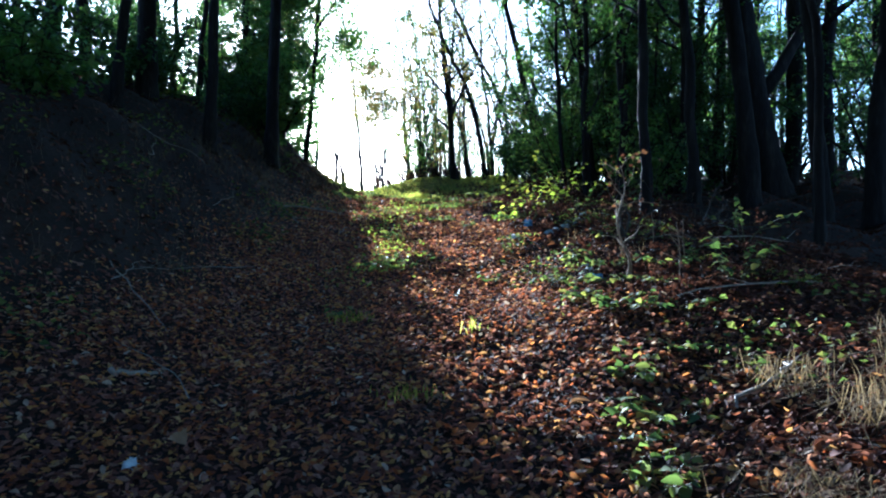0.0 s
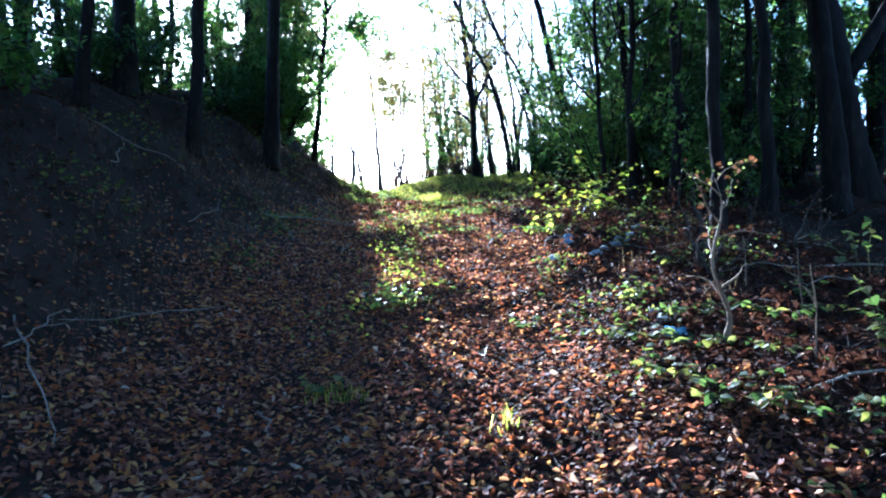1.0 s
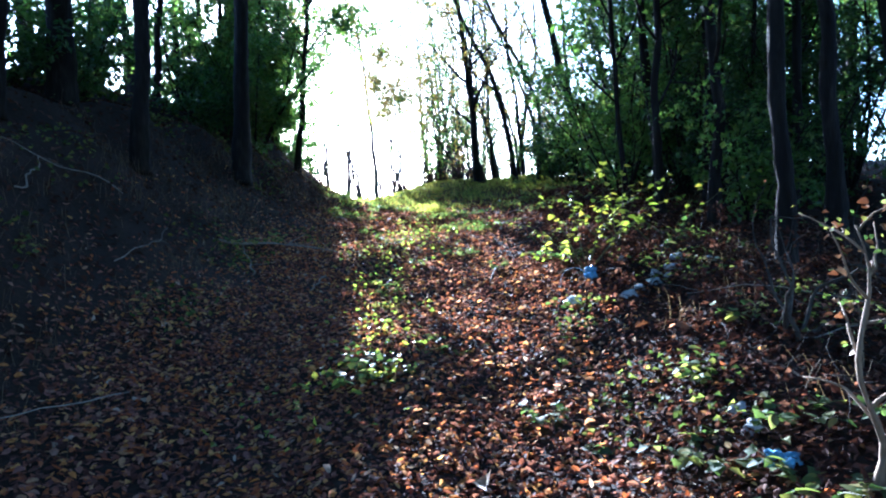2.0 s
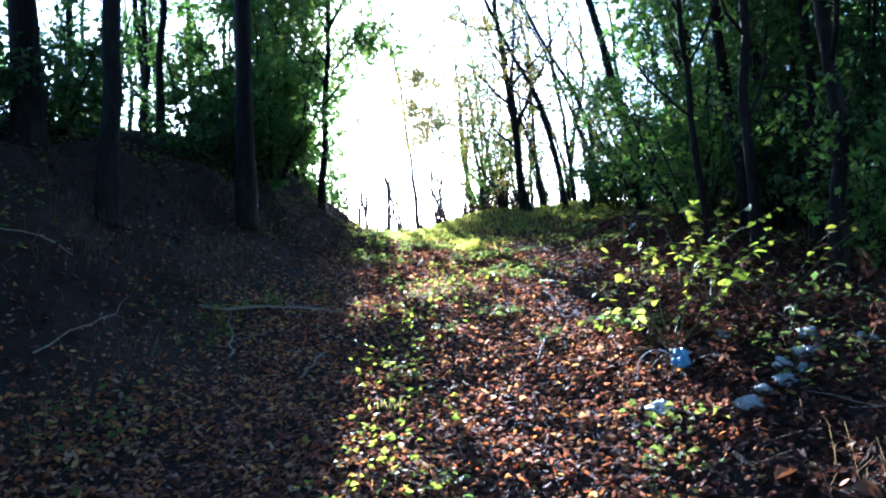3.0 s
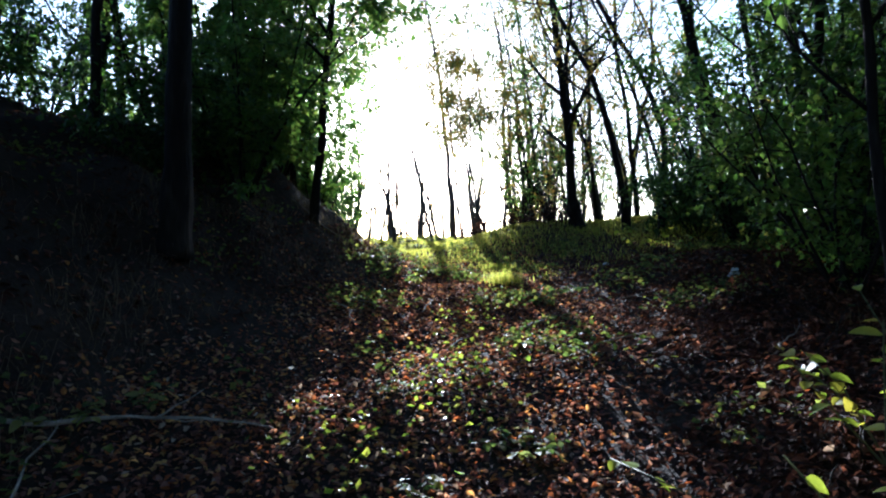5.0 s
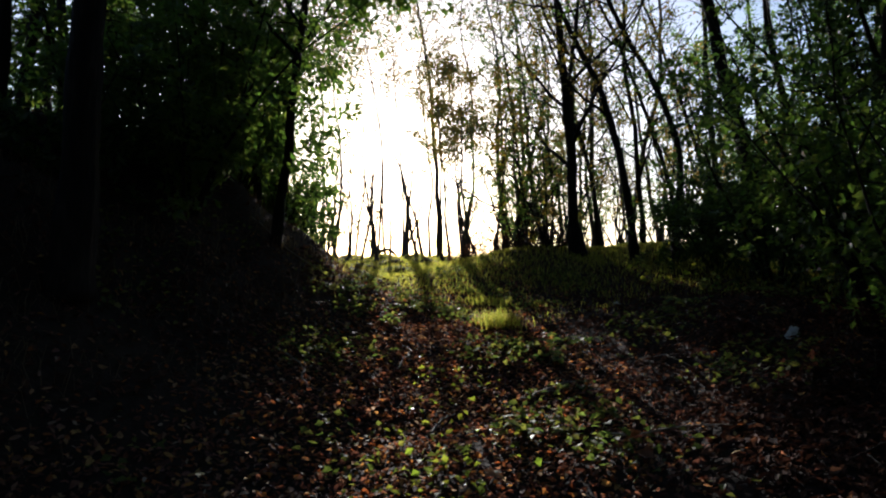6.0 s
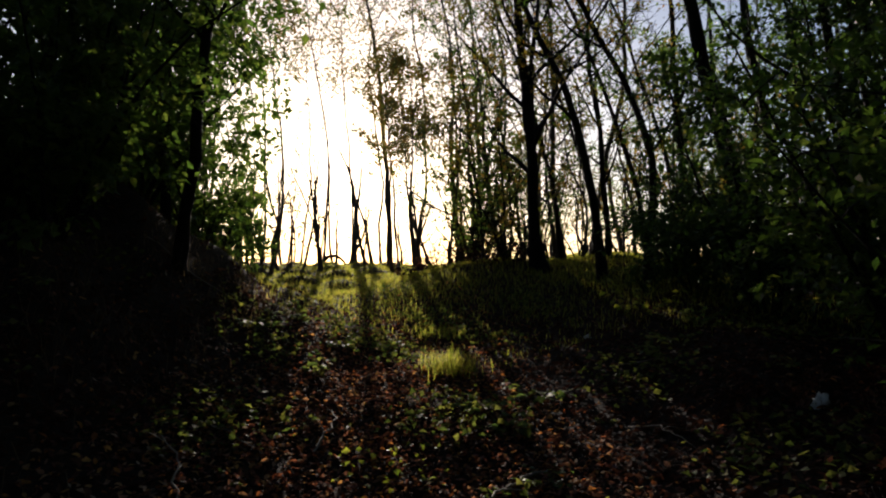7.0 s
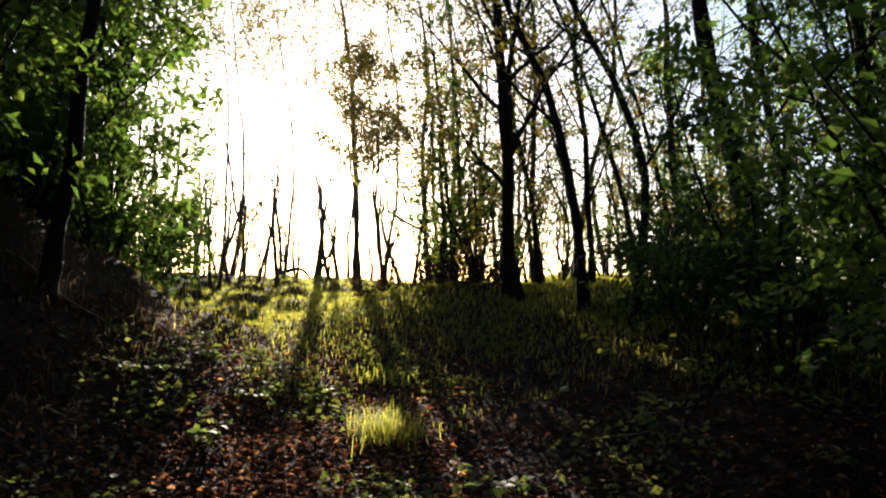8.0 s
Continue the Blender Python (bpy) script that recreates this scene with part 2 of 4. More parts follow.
def ground(x, y, relief=True):
    x, y = np.asarray(x, float), np.asarray(y, float)
    z = sum(np.interp(y + o, RISE[:, 0], RISE[:, 1]) for o in (-1.2, -0.6, 0, 0.6, 1.2)) / 5
    b = sum(np.interp(x + o, BANK[:, 0], BANK[:, 1]) for o in (-0.4, -0.2, 0, 0.2, 0.4)) / 5
    b = np.where(x < -0.5, b * (1 - ease(16, 20.5, y)), b)
    b = b + 0.36 * np.exp(-((x - 0.4) / 2.3) ** 2 - ((y - 21.4) / 3.2) ** 2)
    b = b + 0.28 * np.exp(-((x + 0.7) / 1.5) ** 2 - ((y - 21.0) / 1.8) ** 2)
    z = z + b * (1 - ease(36, 60, y))
    if relief:
        z = z + 0.035 * (1 - 0.7 * ease(16.5, 20, y)) * np.sin(1.9 * x + 0.7 * np.sin(1.3 * y)) * np.sin(1.6 * y + np.sin(2.1 * x))
        z = z + 0.012 * np.sin(6.1 * x + 2 * np.sin(2.3 * y)) * np.sin(5.3 * y + 1.7 * x)
        rough = 0.15 * (ease(-2.2, -4.0, x) + ease(2.5, 4.5, x))
        z = z + rough * np.sin(3.1 * x + 1.1 * y) * np.sin(2.7 * y - 1.4 * x + np.sin(1.9 * x))
    return z


def spread_axis(lo, hi, step, far):
    core = np.arange(lo, hi + step / 2, step)
    out = [step * 1.28 ** i for i in range(1, 60)]
    left, right = [core[0]], [core[-1]]
    for s in out:
        if left[-1] > -far:
            left.append(left[-1] - s)
        if right[-1] < far:
            right.append(right[-1] + s)
    return np.concatenate([left[:0:-1], core, right[1:]])


gx, gy = spread_axis(-9, 9, 0.13, 700), spread_axis(-3, 36, 0.13, 700)
mx, my = np.meshgrid(gx, gy)
gi, gj = np.meshgrid(np.arange(len(gy) - 1), np.arange(len(gx) - 1), indexing="ij")
w = len(gx)
q0 = (gi * w + gj).ravel()
gt = np.concatenate([np.stack([q0, q0 + 1, q0 + w + 1], -1), np.stack([q0, q0 + w + 1, q0 + w], -1)])
gv = np.stack([mx.ravel(), my.ravel(), ground(mx.ravel(), my.ravel())], -1)
land = new("ground", mesh_of("ground", gv, gt, MAT_SOIL, True))
tagged(land, "dark leaf-mould earth of a sunken woodland track climbing to a crest", "ground", kind="structure")


# ---- fallen leaves ----
def on_ground(x, y):
    """Places and upward normals of the ground."""
    e = 0.05
    z = ground(x, y)
    nrm = np.stack([(ground(x - e, y) - ground(x + e, y)) / (2 * e), (ground(x, y - e) - ground(x, y + e)) / (2 * e), np.ones_like(x)], -1)
    return np.stack([x, y, z], -1), unit(nrm)


def litter(name, label, seed, count, mat, lo, hi, thin, size=(0.028, 0.064), lift=0.028, tilt=0.28, fine=True):
    rng = np.random.default_rng(seed)
    x, y = rng.uniform(lo[0], hi[0], count), rng.uniform(lo[1], hi[1], count)
    keep = rng.random(count) < thin(x, y)
    x, y = x[keep], y[keep]
    p, nrm = on_ground(x, y)
    n = len(x)
    nrm = unit(nrm + rng.normal(0, tilt, (n, 3)) * [1, 1, 0.2])
    turn = rng.normal(size=(n, 3))
    along = unit(turn - nrm * (turn * nrm).sum(1)[:, None])
    length = rng.uniform(*size, n)
    p[:, 2] += rng.uniform(0.004, lift, n) + 0.25 * length * np.abs(nrm[:, 0])
    make = curled if fine else blades
    v, f = make(rng, p - along * length[:, None] * 0.5, along, nrm, length, length * rng.uniform(0.3, 0.62, n))
    ob = new(name, mesh_of(name, v, f, mat, fine))
    return tagged(ob, label, "leaf litter", kind="stuff")


grassy = lambda x, y: ease(13.5, 19, y + 0.6 * np.sin(1.7 * x))
track = lambda x, y: 0.1 + 0.9 * ease(-2.9, -1.9, x + 0.25 * np.sin(1.9 * y)) * ease(1.45, 0.55, x + 0.25 * np.sin(1.3 * y) + 0.12 * (y - 7) * (y < 7) + 0.13 * (y - 9) * (y > 9))
litter("leaf_litter", "brown and russet fallen leaves covering the woodland track", 3, 236000, MAT_LITTER, (-3.6, -1.6), (3.0, 20), lambda x, y: (1 - 0.85 * grassy(x, y)) * (0.6 + 0.4 * ease(14, 3, y)) * track(x, y))
# off the track the litter's darker colour carries the shade
litter("bank_leaf_litter", "rotting leaves, darkened for shade, on the woodland floor beside the track", 4, 110000, MAT_DECAYED_SHADED, (-10, -2), (10, 30), lambda x, y: (ease(0.6, 1.8, x + 0.14 * np.clip(y - 9, 0, 6)) + ease(-1.9, -3.2, x)) * 0.9 * (1 - 0.6 * grassy(x, y)), (0.045, 0.09), fine=False)
litter("crest_leaf_litter", "fallen leaves, darkened for shade, lying between grass at the top of the track", 6, 46000, MAT_DECAYED_SHADED, (-3.4, 7.5), (3.0, 23), lambda x, y: np.maximum(0.8 * ease(11.5, 14, y), ease(0.2, 0.9, x) * ease(7.5, 9.5, y)) * (1 - 0.6 * ease(17, 20.5, y)), (0.04, 0.08), fine=False)
# pale leaves strewn in place of the sky's sheen on the litter
litter("pale_glint_leaves", "scattered dry leaves on the track, coloured pale to stand for glints", 5, 5000, MAT_PALE, (-3.4, 0.5), (2.6, 18), lambda x, y: (0.8 - 0.5 * grassy(x, y)) * track(x, y), (0.022, 0.06), 0.045, 0.5)


# verge leaves in the darkened tone, in place of deep shade
litter("verge_leaf_litter", "rotting leaves, darkened for shade, matted between the plants of the verge", 8, 34000, MAT_DECAYED_SHADED, (0.7, 1.5), (3.4, 13), lambda x, y: ease(0.6, 1.3, x + 0.2 * np.sin(1.5 * y)) * 0.95, (0.035, 0.075), fine=False)


# ---- trees ----
def limb_path(rng, start, way, length, rise, steps=6, crook=0.12):
    pts = [np.array(start, float)]
    d = unit(np.array(way, float))
    for _ in range(steps):
        d = unit(d + rng.normal(0, crook, 3) + [0, 0, rise])
        pts.append(pts[-1] + d * length / steps)
    return np.array(pts)


def crown_leaves(rng, paths, count, size, scatter, start=0.35):
    """Leaf places along twigs, hanging outwards from them."""
    lens = np.array([np.linalg.norm(np.diff(p, axis=0), axis=1).sum() for p in paths])
    sprays = max(4, count // 11)
    pick = rng.choice(len(paths), sprays, p=lens / lens.sum())
    steps = len(paths[0])
    bank = np.stack(paths)
    u = rng.uniform(start, 1, sprays) * (steps - 1.001)
    i = u.astype(int)
    f = (u - i)[:, None]
    own = rng.integers(sprays, size=count)
    at = (bank[pick, i] * (1 - f) + bank[pick, i + 1] * f)[own]
    d = (bank[pick, i + 1] - bank[pick, i])[own]
    at = at + unit(d) * rng.uniform(-0.5, 1.3, (count, 1)) * scatter + rng.normal(0, 0.5 * scatter, (count, 3)) * [1, 1, 0.7] + rng.normal(0, 0.7 * scatter, (sprays, 3))[own]
    along = unit(unit(d) * 0.5 + rng.normal(0, 0.7, (count, 3)) + [0, 0, -0.35])
    up = unit(rng.normal(0, 0.55, (count, 3)) + [0, 0, 1.0])
    length = size * rng.uniform(0.6, 1.3, count)
    return kites(rng, at, along, up, length, length * rng.uniform(0.5, 0.75, count), 0.2)


def grow_tree(seed, x, y, height, radius, bend=(), limbs=9, first=0.35, reach=0.28, leaves=3000, leaf=0.07, scatter=0.13,
              label="", bark=None, foliage=None, twigs=6, fork=None, group="", sink=0.06, rise=0.12, flare=1.5, name="tree"):
    """A tapered, crooked trunk with limbs, twigs and a crown of single leaves. bend: (height, dx, dy) points of the trunk's line."""
    rng = np.random.default_rng(seed)
    bark, foliage = bark or MAT_BARK, foliage or MAT_LEAF
    top = thing(name, x, y, float(ground(x, y)) - sink, label, "tree", group)
    n = 16
    z = np.linspace(0, height, n)
    line = np.array([(0, 0, 0), *bend] if bend else [(0, 0, 0), (height, rng.normal(0, 0.03) * height, rng.normal(0, 0.03) * height)], float)
    if line[-1, 0] < height:
        a, b = line[-2], line[-1]
        line = np.vstack([line, b + (b - a) / (b[0] - a[0]) * (height - b[0]) * [1, 0.6, 0.6]])
    tx, ty = np.interp(z, line[:, 0], line[:, 1]), np.interp(z, line[:, 0], line[:, 2])
    k = np.array([0.25, 0.5, 0.25])
    for _ in range(2):
        tx[1:-1], ty[1:-1] = np.convolve(tx, k, "valid"), np.convolve(ty, k, "valid")
    wob = np.cumsum(rng.normal(0, 0.032 * height / 8, (n, 2)), 0) * ease(0, 1.5, z)[:, None]
    trunk = np.stack([tx + wob[:, 0], ty + wob[:, 1], z], -1)
    rad = radius * ((1 - z / height) ** 0.8 * 0.93 + 0.07) * (1 + (flare - 1) * np.exp(-z / (2.2 * radius)))
    fine = np.linspace(0, 1, 3 * n) ** 1.3
    tr = np.stack([np.interp(fine * height, z, trunk[:, c]) for c in range(3)], -1)
    rr = np.interp(fine * height, z, rad) * (1 + 0.05 * rng.normal(size=3 * n))
    rr = np.where(fine * height < 3 * radius, radius * (1 + (flare - 1) * np.exp(-fine * height / (2.2 * radius))), rr)
    tv, tf = tube(tr, rr, 11)
    ring = tv[:-2].reshape(3 * n, 11, 3)
    ridge = 1 + 0.05 * rng.normal(size=(1, 11, 1)) + 0.035 * rng.normal(size=(3 * n, 11, 1))
    tv[:-2] = (tr[:, None] + (ring - tr[:, None]) * ridge).reshape(-1, 3)
    part("trunk", mesh_of("trunk", tv, tf, bark, True), top)
    paths = []
    golden = rng.uniform(0, 6.28)
    for i in range(limbs):
        u = first + (0.97 - first) * (i + rng.random()) / limbs
        s = np.array([np.interp(u * height, z, trunk[:, c]) for c in range(3)])
        r0 = np.interp(u * height, z, rad)
        az = golden + 2.4 * i + rng.normal(0, 0.4)
        slope = rng.uniform(0.3, 1.0)
        length = reach * height * (1.15 - 0.75 * u) * rng.uniform(0.7, 1.25)
        lp = limb_path(rng, s, (math.cos(az), math.sin(az), slope), length, rise)
        lr = np.linspace(r0 * 0.5, 0.006, len(lp))
        wood = [tube(lp, lr, 5)]
        paths.append(lp)
        for _ in range(twigs):
            f = rng.uniform(0.25, 1.0)
            c = np.array([np.interp(f * (len(lp) - 1), np.arange(len(lp)), lp[:, c]) for c in range(3)])
            way = rng.normal(0, 1, 3) * [1, 1, 0.6] + unit(lp[-1] - lp[0]) * 0.8
            tp = limb_path(rng, c, way, length * rng.uniform(0.25, 0.55), -0.02, 6, 0.2)
            wood.append(tube(tp, np.linspace(0.3 * np.interp(f, [0, 1], [lr[0], lr[-1]]) + 0.004, 0.003, len(tp)), 3))
            paths.append(tp)
        wv, wf = joined(wood)
        part("limb", mesh_of("limb", wv, wf, bark, True), top)
    if fork:
        fz, dx, dy, fl = fork
        s = np.array([np.interp(fz, z, trunk[:, c]) for c in range(3)])
        lp = limb_path(rng, s, (dx, dy, 1.0), fl, 0.08, 6, 0.06)
        wv, wf = tube(lp, np.linspace(0.7 * np.interp(fz, z, rad), 0.01, len(lp)), 7)
        part("limb", mesh_of("limb", wv, wf, bark, True), top)
        paths.append(lp)
    if leaves:
        cv, cf = crown_leaves(rng, paths, leaves, leaf, scatter)
        part("crown", mesh_of("crown", cv, cf, foliage), top)
    return top


def grow_bush(seed, x, y, height, width, stems=9, leaves=3500, leaf=0.06, label="", foliage=None, name="bush", group="", sink=0.03):
    """Several thin stems from one foot, with twigs and single leaves down to the ground."""
    rng = np.random.default_rng(seed)
    top = thing(name, x, y, float(ground(x, y)) - sink, label, "shrub", group)
    paths = []
    for i in range(stems):
        az = 2.4 * i + rng.normal(0, 0.3)
        out = width * 0.5 * rng.uniform(0.3, 1.1) / height
        lp = limb_path(rng, (0.08 * math.cos(az), 0.08 * math.sin(az), 0), (out * 1.3 * math.cos(az), out * 1.3 * math.sin(az), 1), height * rng.uniform(0.7, 1.1), -0.02, 6, 0.1)
        wood = [tube(lp, np.linspace(0.022 * height / 3, 0.004, len(lp)), 5)]
        paths.append(lp)
        for _ in range(9):
            f = rng.uniform(0.12, 1.0)
            c = np.array([np.interp(f * (len(lp) - 1), np.arange(len(lp)), lp[:, k]) for k in range(3)])
            way = rng.normal(0, 1, 3) * [1, 1, 0.5] + [0, 0, 0.2]
            tp = limb_path(rng, c, way, width * rng.uniform(0.2, 0.42), -0.03, 6, 0.2)
            wood.append(tube(tp, np.linspace(0.007, 0.003, len(tp)), 3))
            paths.append(tp)
        wv, wf = joined(wood)
        part("stem", mesh_of("stem", wv, wf, MAT_BARK, True), top)
    cv, cf = crown_leaves(rng, paths, leaves, leaf, 0.11, 0.15)
    part("foliage", mesh_of("foliage", cv, cf, foliage or MAT_LEAF_SHADED), top)
    return top


# trees on the bank
grow_tree(11, -3.35, 12.4, 12, 0.125, [(3, 0.04, 0), (6, 0.18, 0.1), (12, 0.4, 0.2)], 9, 0.5, 0.22, 3500, 0.08, label="tall straight tree with dark rough bark on the bank")
grow_tree(12, -3.42, 15.9, 9, 0.062, [(0.9, 0.05, 0), (1.9, 0.12, 0), (2.8, 0.22, 0), (3.4, 0.33, 0), (9, 1.1, 0)], 22, 0.2, 0.23, 14000, 0.1, 0.18, label="slim forked tree with green leaves at the end of the bank", fork=(3.4, 0.65, -0.1, 3.5), foliage=MAT_LEAF)
LEFT = "trees on the bank"
for i, (x, y, h, r, dx, nl) in enumerate([(-3.7, 10.1, 10, 0.09, 0.3, 3500), (-4.7, 9.2, 9, 0.08, 0.9, 4500), (-5.2, 13.6, 11, 0.06, 0.9, 2500), (-4.6, 18.4, 9, 0.08, 0.5, 10000), (-5.4, 17.2, 10, 0.08, 0.2, 11000), (-6.4, 15.2, 11, 0.07, 0.4, 3000),
                                         (-7.3, 17.0, 11, 0.08, -0.9, 2200), (-6.2, 11.2, 10, 0.065, -0.9, 1000), (-8.2, 13.0, 11, 0.08, 0.8, 900), (-5.8, 20.6, 9, 0.07, 0.3, 4000), (-7.6, 21.5, 10, 0.09, 0.2, 3800), (-9.4, 19.0, 11, 0.12, 0.4, 1700), (-9.8, 15.0, 10, 0.11, -0.5, 1200), (-6.6, 7.4, 9, 0.1, 0.8, 3800), (-9.0, 24.0, 10, 0.1, 0.3, 3500), (-5.0, 16.0, 8.5, 0.06, 0.4, 9000), (-5.9, 16.1, 9.5, 0.07, 0.3, 9000), (-4.35, 17.3, 8, 0.055, 0.5, 8000), (-7.0, 14.0, 10, 0.06, 0.5, 2400)]):
    # shade put into the leaf colour: trees left of -5.6 get the darker tone
    grow_tree(30 + i, x, y, h, r, [(h * 0.5, dx * 0.4, 0), (h, dx, 0)], 10, 0.3, 0.24, nl, 0.085, label="slender woodland tree with thin green foliage on the bank", group=LEFT, foliage=MAT_LEAF if i % 3 and x > -5.6 else MAT_LEAF_SHADED)

# trees at the crest and on its right
grow_tree(13, 0.4, 20.4, 9.5, 0.1, [(0.75, -0.14, 0), (1.35, -0.33, 0), (2.45, -0.38, 0), (3.5, -0.49, 0), (4.5, -0.6, 0), (9.5, -1.1, 0)], 20, 0.14, 0.26, 3000, 0.07, 0.11, label="dark crooked tree with a thick foot standing on the crest", foliage=MAT_LEAF_GOLD, flare=2.3, fork=(1.4, 0.12, 0.05, 6.0))
grow_tree(14, 1.3, 19.6, 9, 0.07, [(0.85, -0.03, 0), (2.1, -0.2, 0), (2.9, -0.55, 0), (3.4, -0.95, 0), (4.1, -1.25, 0), (4.7, -1.43, 0), (9, -2.6, 0)], 13, 0.25, 0.2, 1700, 0.07, 0.1, label="dark tree leaning over the track near the crest", foliage=MAT_LEAF_GOLD)
grow_tree(15, 2.68, 17.6, 11, 0.095, [(0.8, -0.05, 0), (2, -0.1, 0), (2.9, -0.3, 0), (3.5, -0.45, 0), (4, -0.55, 0), (11, -2.4, 0)], 10, 0.4, 0.24, 2200, 0.075, label="dark tree trunk leaning towards the open track", foliage=MAT_LEAF)
grow_tree(16, 1.85, 19.0, 9, 0.06, [(1.3, 0.02, 0), (2.4, 0.0, 0), (3.2, -0.55, 0), (3.8, -0.85, 0), (4.4, -1.15, 0), (9, -2.8, 0)], 12, 0.2, 0.22, 1800, 0.07, label="thin tree leaning sharply over its neighbours", foliage=MAT_LEAF)
grow_tree(17, 1.7, 21.6, 9, 0.055, [(4, -0.1, 0), (9, -0.5, 0)], 14, 0.15, 0.24, 1500, 0.07, label="straight slender tree with turning leaves behind the crest", foliage=MAT_LEAF_GOLD)
grow_tree(18, -3.49, 28.0, 11, 0.085, [(1.5, -0.13, 0), (2.8, -0.3, 0), (4.5, -0.43, 0), (6.5, -0.75, 0), (7.5, -0.93, 0), (11, -1.4, 0)], 14, 0.35, 0.17, 1700, 0.08, label="bare slender tree standing alone on the crest", foliage=MAT_LEAF_GOLD, bark=MAT_BARK_GREY)
grow_tree(19, -4.93, 29.3, 3.9, 0.1, [(1.5, 0.08, 0), (2.9, -0.15, 0), (3.6, -0.48, 0)], 3, 0.5, 0.12, 0, 0.07, label="bare forked tree trunk against the bright sky", fork=(1.35, 0.14, 0, 2.5), bark=MAT_BARK_GREY)
CREST = "thin trees along the crest"
for i, (x, y, h, r, bend) in enumerate([(-4.3, 29.3, 2.7, 0.07, [(1.6, -0.37, 0), (2.7, -0.8, 0)]), (-6.01, 29.3, 3.9, 0.06, [(1.25, -0.1, 0), (2.7, -0.4, 0), (3.9, -0.95, 0)]), (-5.56, 29.3, 3.5, 0.05, [(0.6, -0.12, 0), (1.4, -0.2, 0), (3.5, -0.25, 0)]),
                                        (-5.57, 24.0, 2.6, 0.05, [(1.3, 0.15, 0), (2.6, 0.3, 0)]), (-5.85, 24.3, 2.4, 0.04, [(1.2, -0.1, 0), (2.4, 0.1, 0)]), (-5.3, 24.4, 2.2, 0.035, [(1.0, 0.1, 0), (2.2, 0.0, 0)])]):
    grow_tree(470 + i, x, y, h, r, bend, 5, 0.4, 0.14, 0, 0.07, label="crooked bare sapling silhouetted on the crest", group=CREST, bark=MAT_BARK_GREY, twigs=3)
for i, (x, y, h, dx, nl) in enumerate([(0.9, 22.0, 8.5, -2.6, 1700), (1.7, 23.4, 9, -2.4, 1700), (2.2, 20.6, 9, -2.9, 1700), (0.2, 24.6, 8, -1.5, 1500), (3.2, 22.0, 9.5, -2.6, 1500), (-0.6, 23.0, 7, -1.0, 1500), (1.1, 25.4, 9, -1.8, 1200)]):
    grow_tree(480 + i, x, y, h, 0.042, [(h * 0.15, -0.1, 0), (h * 0.4, dx * 0.3, 0), (h * 0.7, dx * 0.7, 0), (h, dx, 0)], 16, 0.22, 0.2, nl, 0.065, 0.11, label="slender tree leaning over the crest with small dark leaves", group=CREST, foliage=MAT_LEAF_SHADED if i % 2 else MAT_LEAF_GOLD)
rng = np.random.default_rng(77)
for i in range(84):
    x = -15 + 25 * (i + rng.random()) / 84
    open_sky = -8.2 < x < -1.2
    y = rng.uniform(25, 36) if x < -1 else rng.uniform(22.5, 32)
    tall = i % 4 == 0 and (not open_sky or i % 8 == 0 and x < -5.5)
    h = rng.uniform(7.5, 11) if tall else rng.uniform(2.0, 3.4) if open_sky else rng.uniform(2.4, 5.0)
    drift = np.cumsum(rng.normal(0, 0.1 + 0.022 * h, 4))
    bend = [(h * f, float(d), 0) for f, d in zip((0.25, 0.5, 0.75, 1.0), drift)]
    n_leaves = int(rng.uniform(500, 900) if tall else rng.uniform(0, 60)) if open_sky else 600
    grow_tree(200 + i, x, y, h, rng.uniform(0.045, 0.075) if tall else rng.uniform(0.03, 0.065), bend, 9 if tall else 7, 0.55 if tall and open_sky else 0.15, 0.2, n_leaves, 0.085, 0.18,
              label="thin crooked sapling silhouetted on the crest" if open_sky else "thin leafy sapling beyond the crest", group=CREST, foliage=MAT_LEAF_GOLD if open_sky or i % 2 else MAT_LEAF, bark=MAT_BARK_GREY, twigs=5,
              fork=(0.3 * h, float(rng.normal(0, 0.3)), 0.1, 0.6 * h) if i % 3 == 1 else None, rise=0.2)
for i, (x, y, h, wd, nl) in enumerate([(-0.9, 22.9, 3.0, 1.5, 850), (-0.8, 24.2, 3.4, 1.8, 900), (-0.7, 21.8, 2.4, 1.6, 900), (-1.1, 25.5, 2.8, 1.6, 650), (0.4, 22.5, 2.8, 1.8, 700), (-0.1, 21.7, 3.0, 2.2, 1200), (0.3, 24.0, 2.4, 1.8, 700), (-0.6, 26.0, 2.6, 2.0, 800), (1.4, 23.6, 2.6, 1.8, 500), (1.0, 26.5, 3.0, 2.0, 300), (2.6, 22.4, 3.0, 2.0, 700), (2.6, 25.5, 3.2, 2.2, 900), (-1.3, 28.5, 2.2, 1.8, 700), (3.6, 21.0, 3.4, 2.2, 2200)]):
    grow_bush(380 + i, x, y, h, wd, 7, nl, 0.075, "sparse bush with turning leaves behind the crest", foliage=MAT_LEAF_GOLD if i % 2 else MAT_LEAF, group="bushes behind the crest")

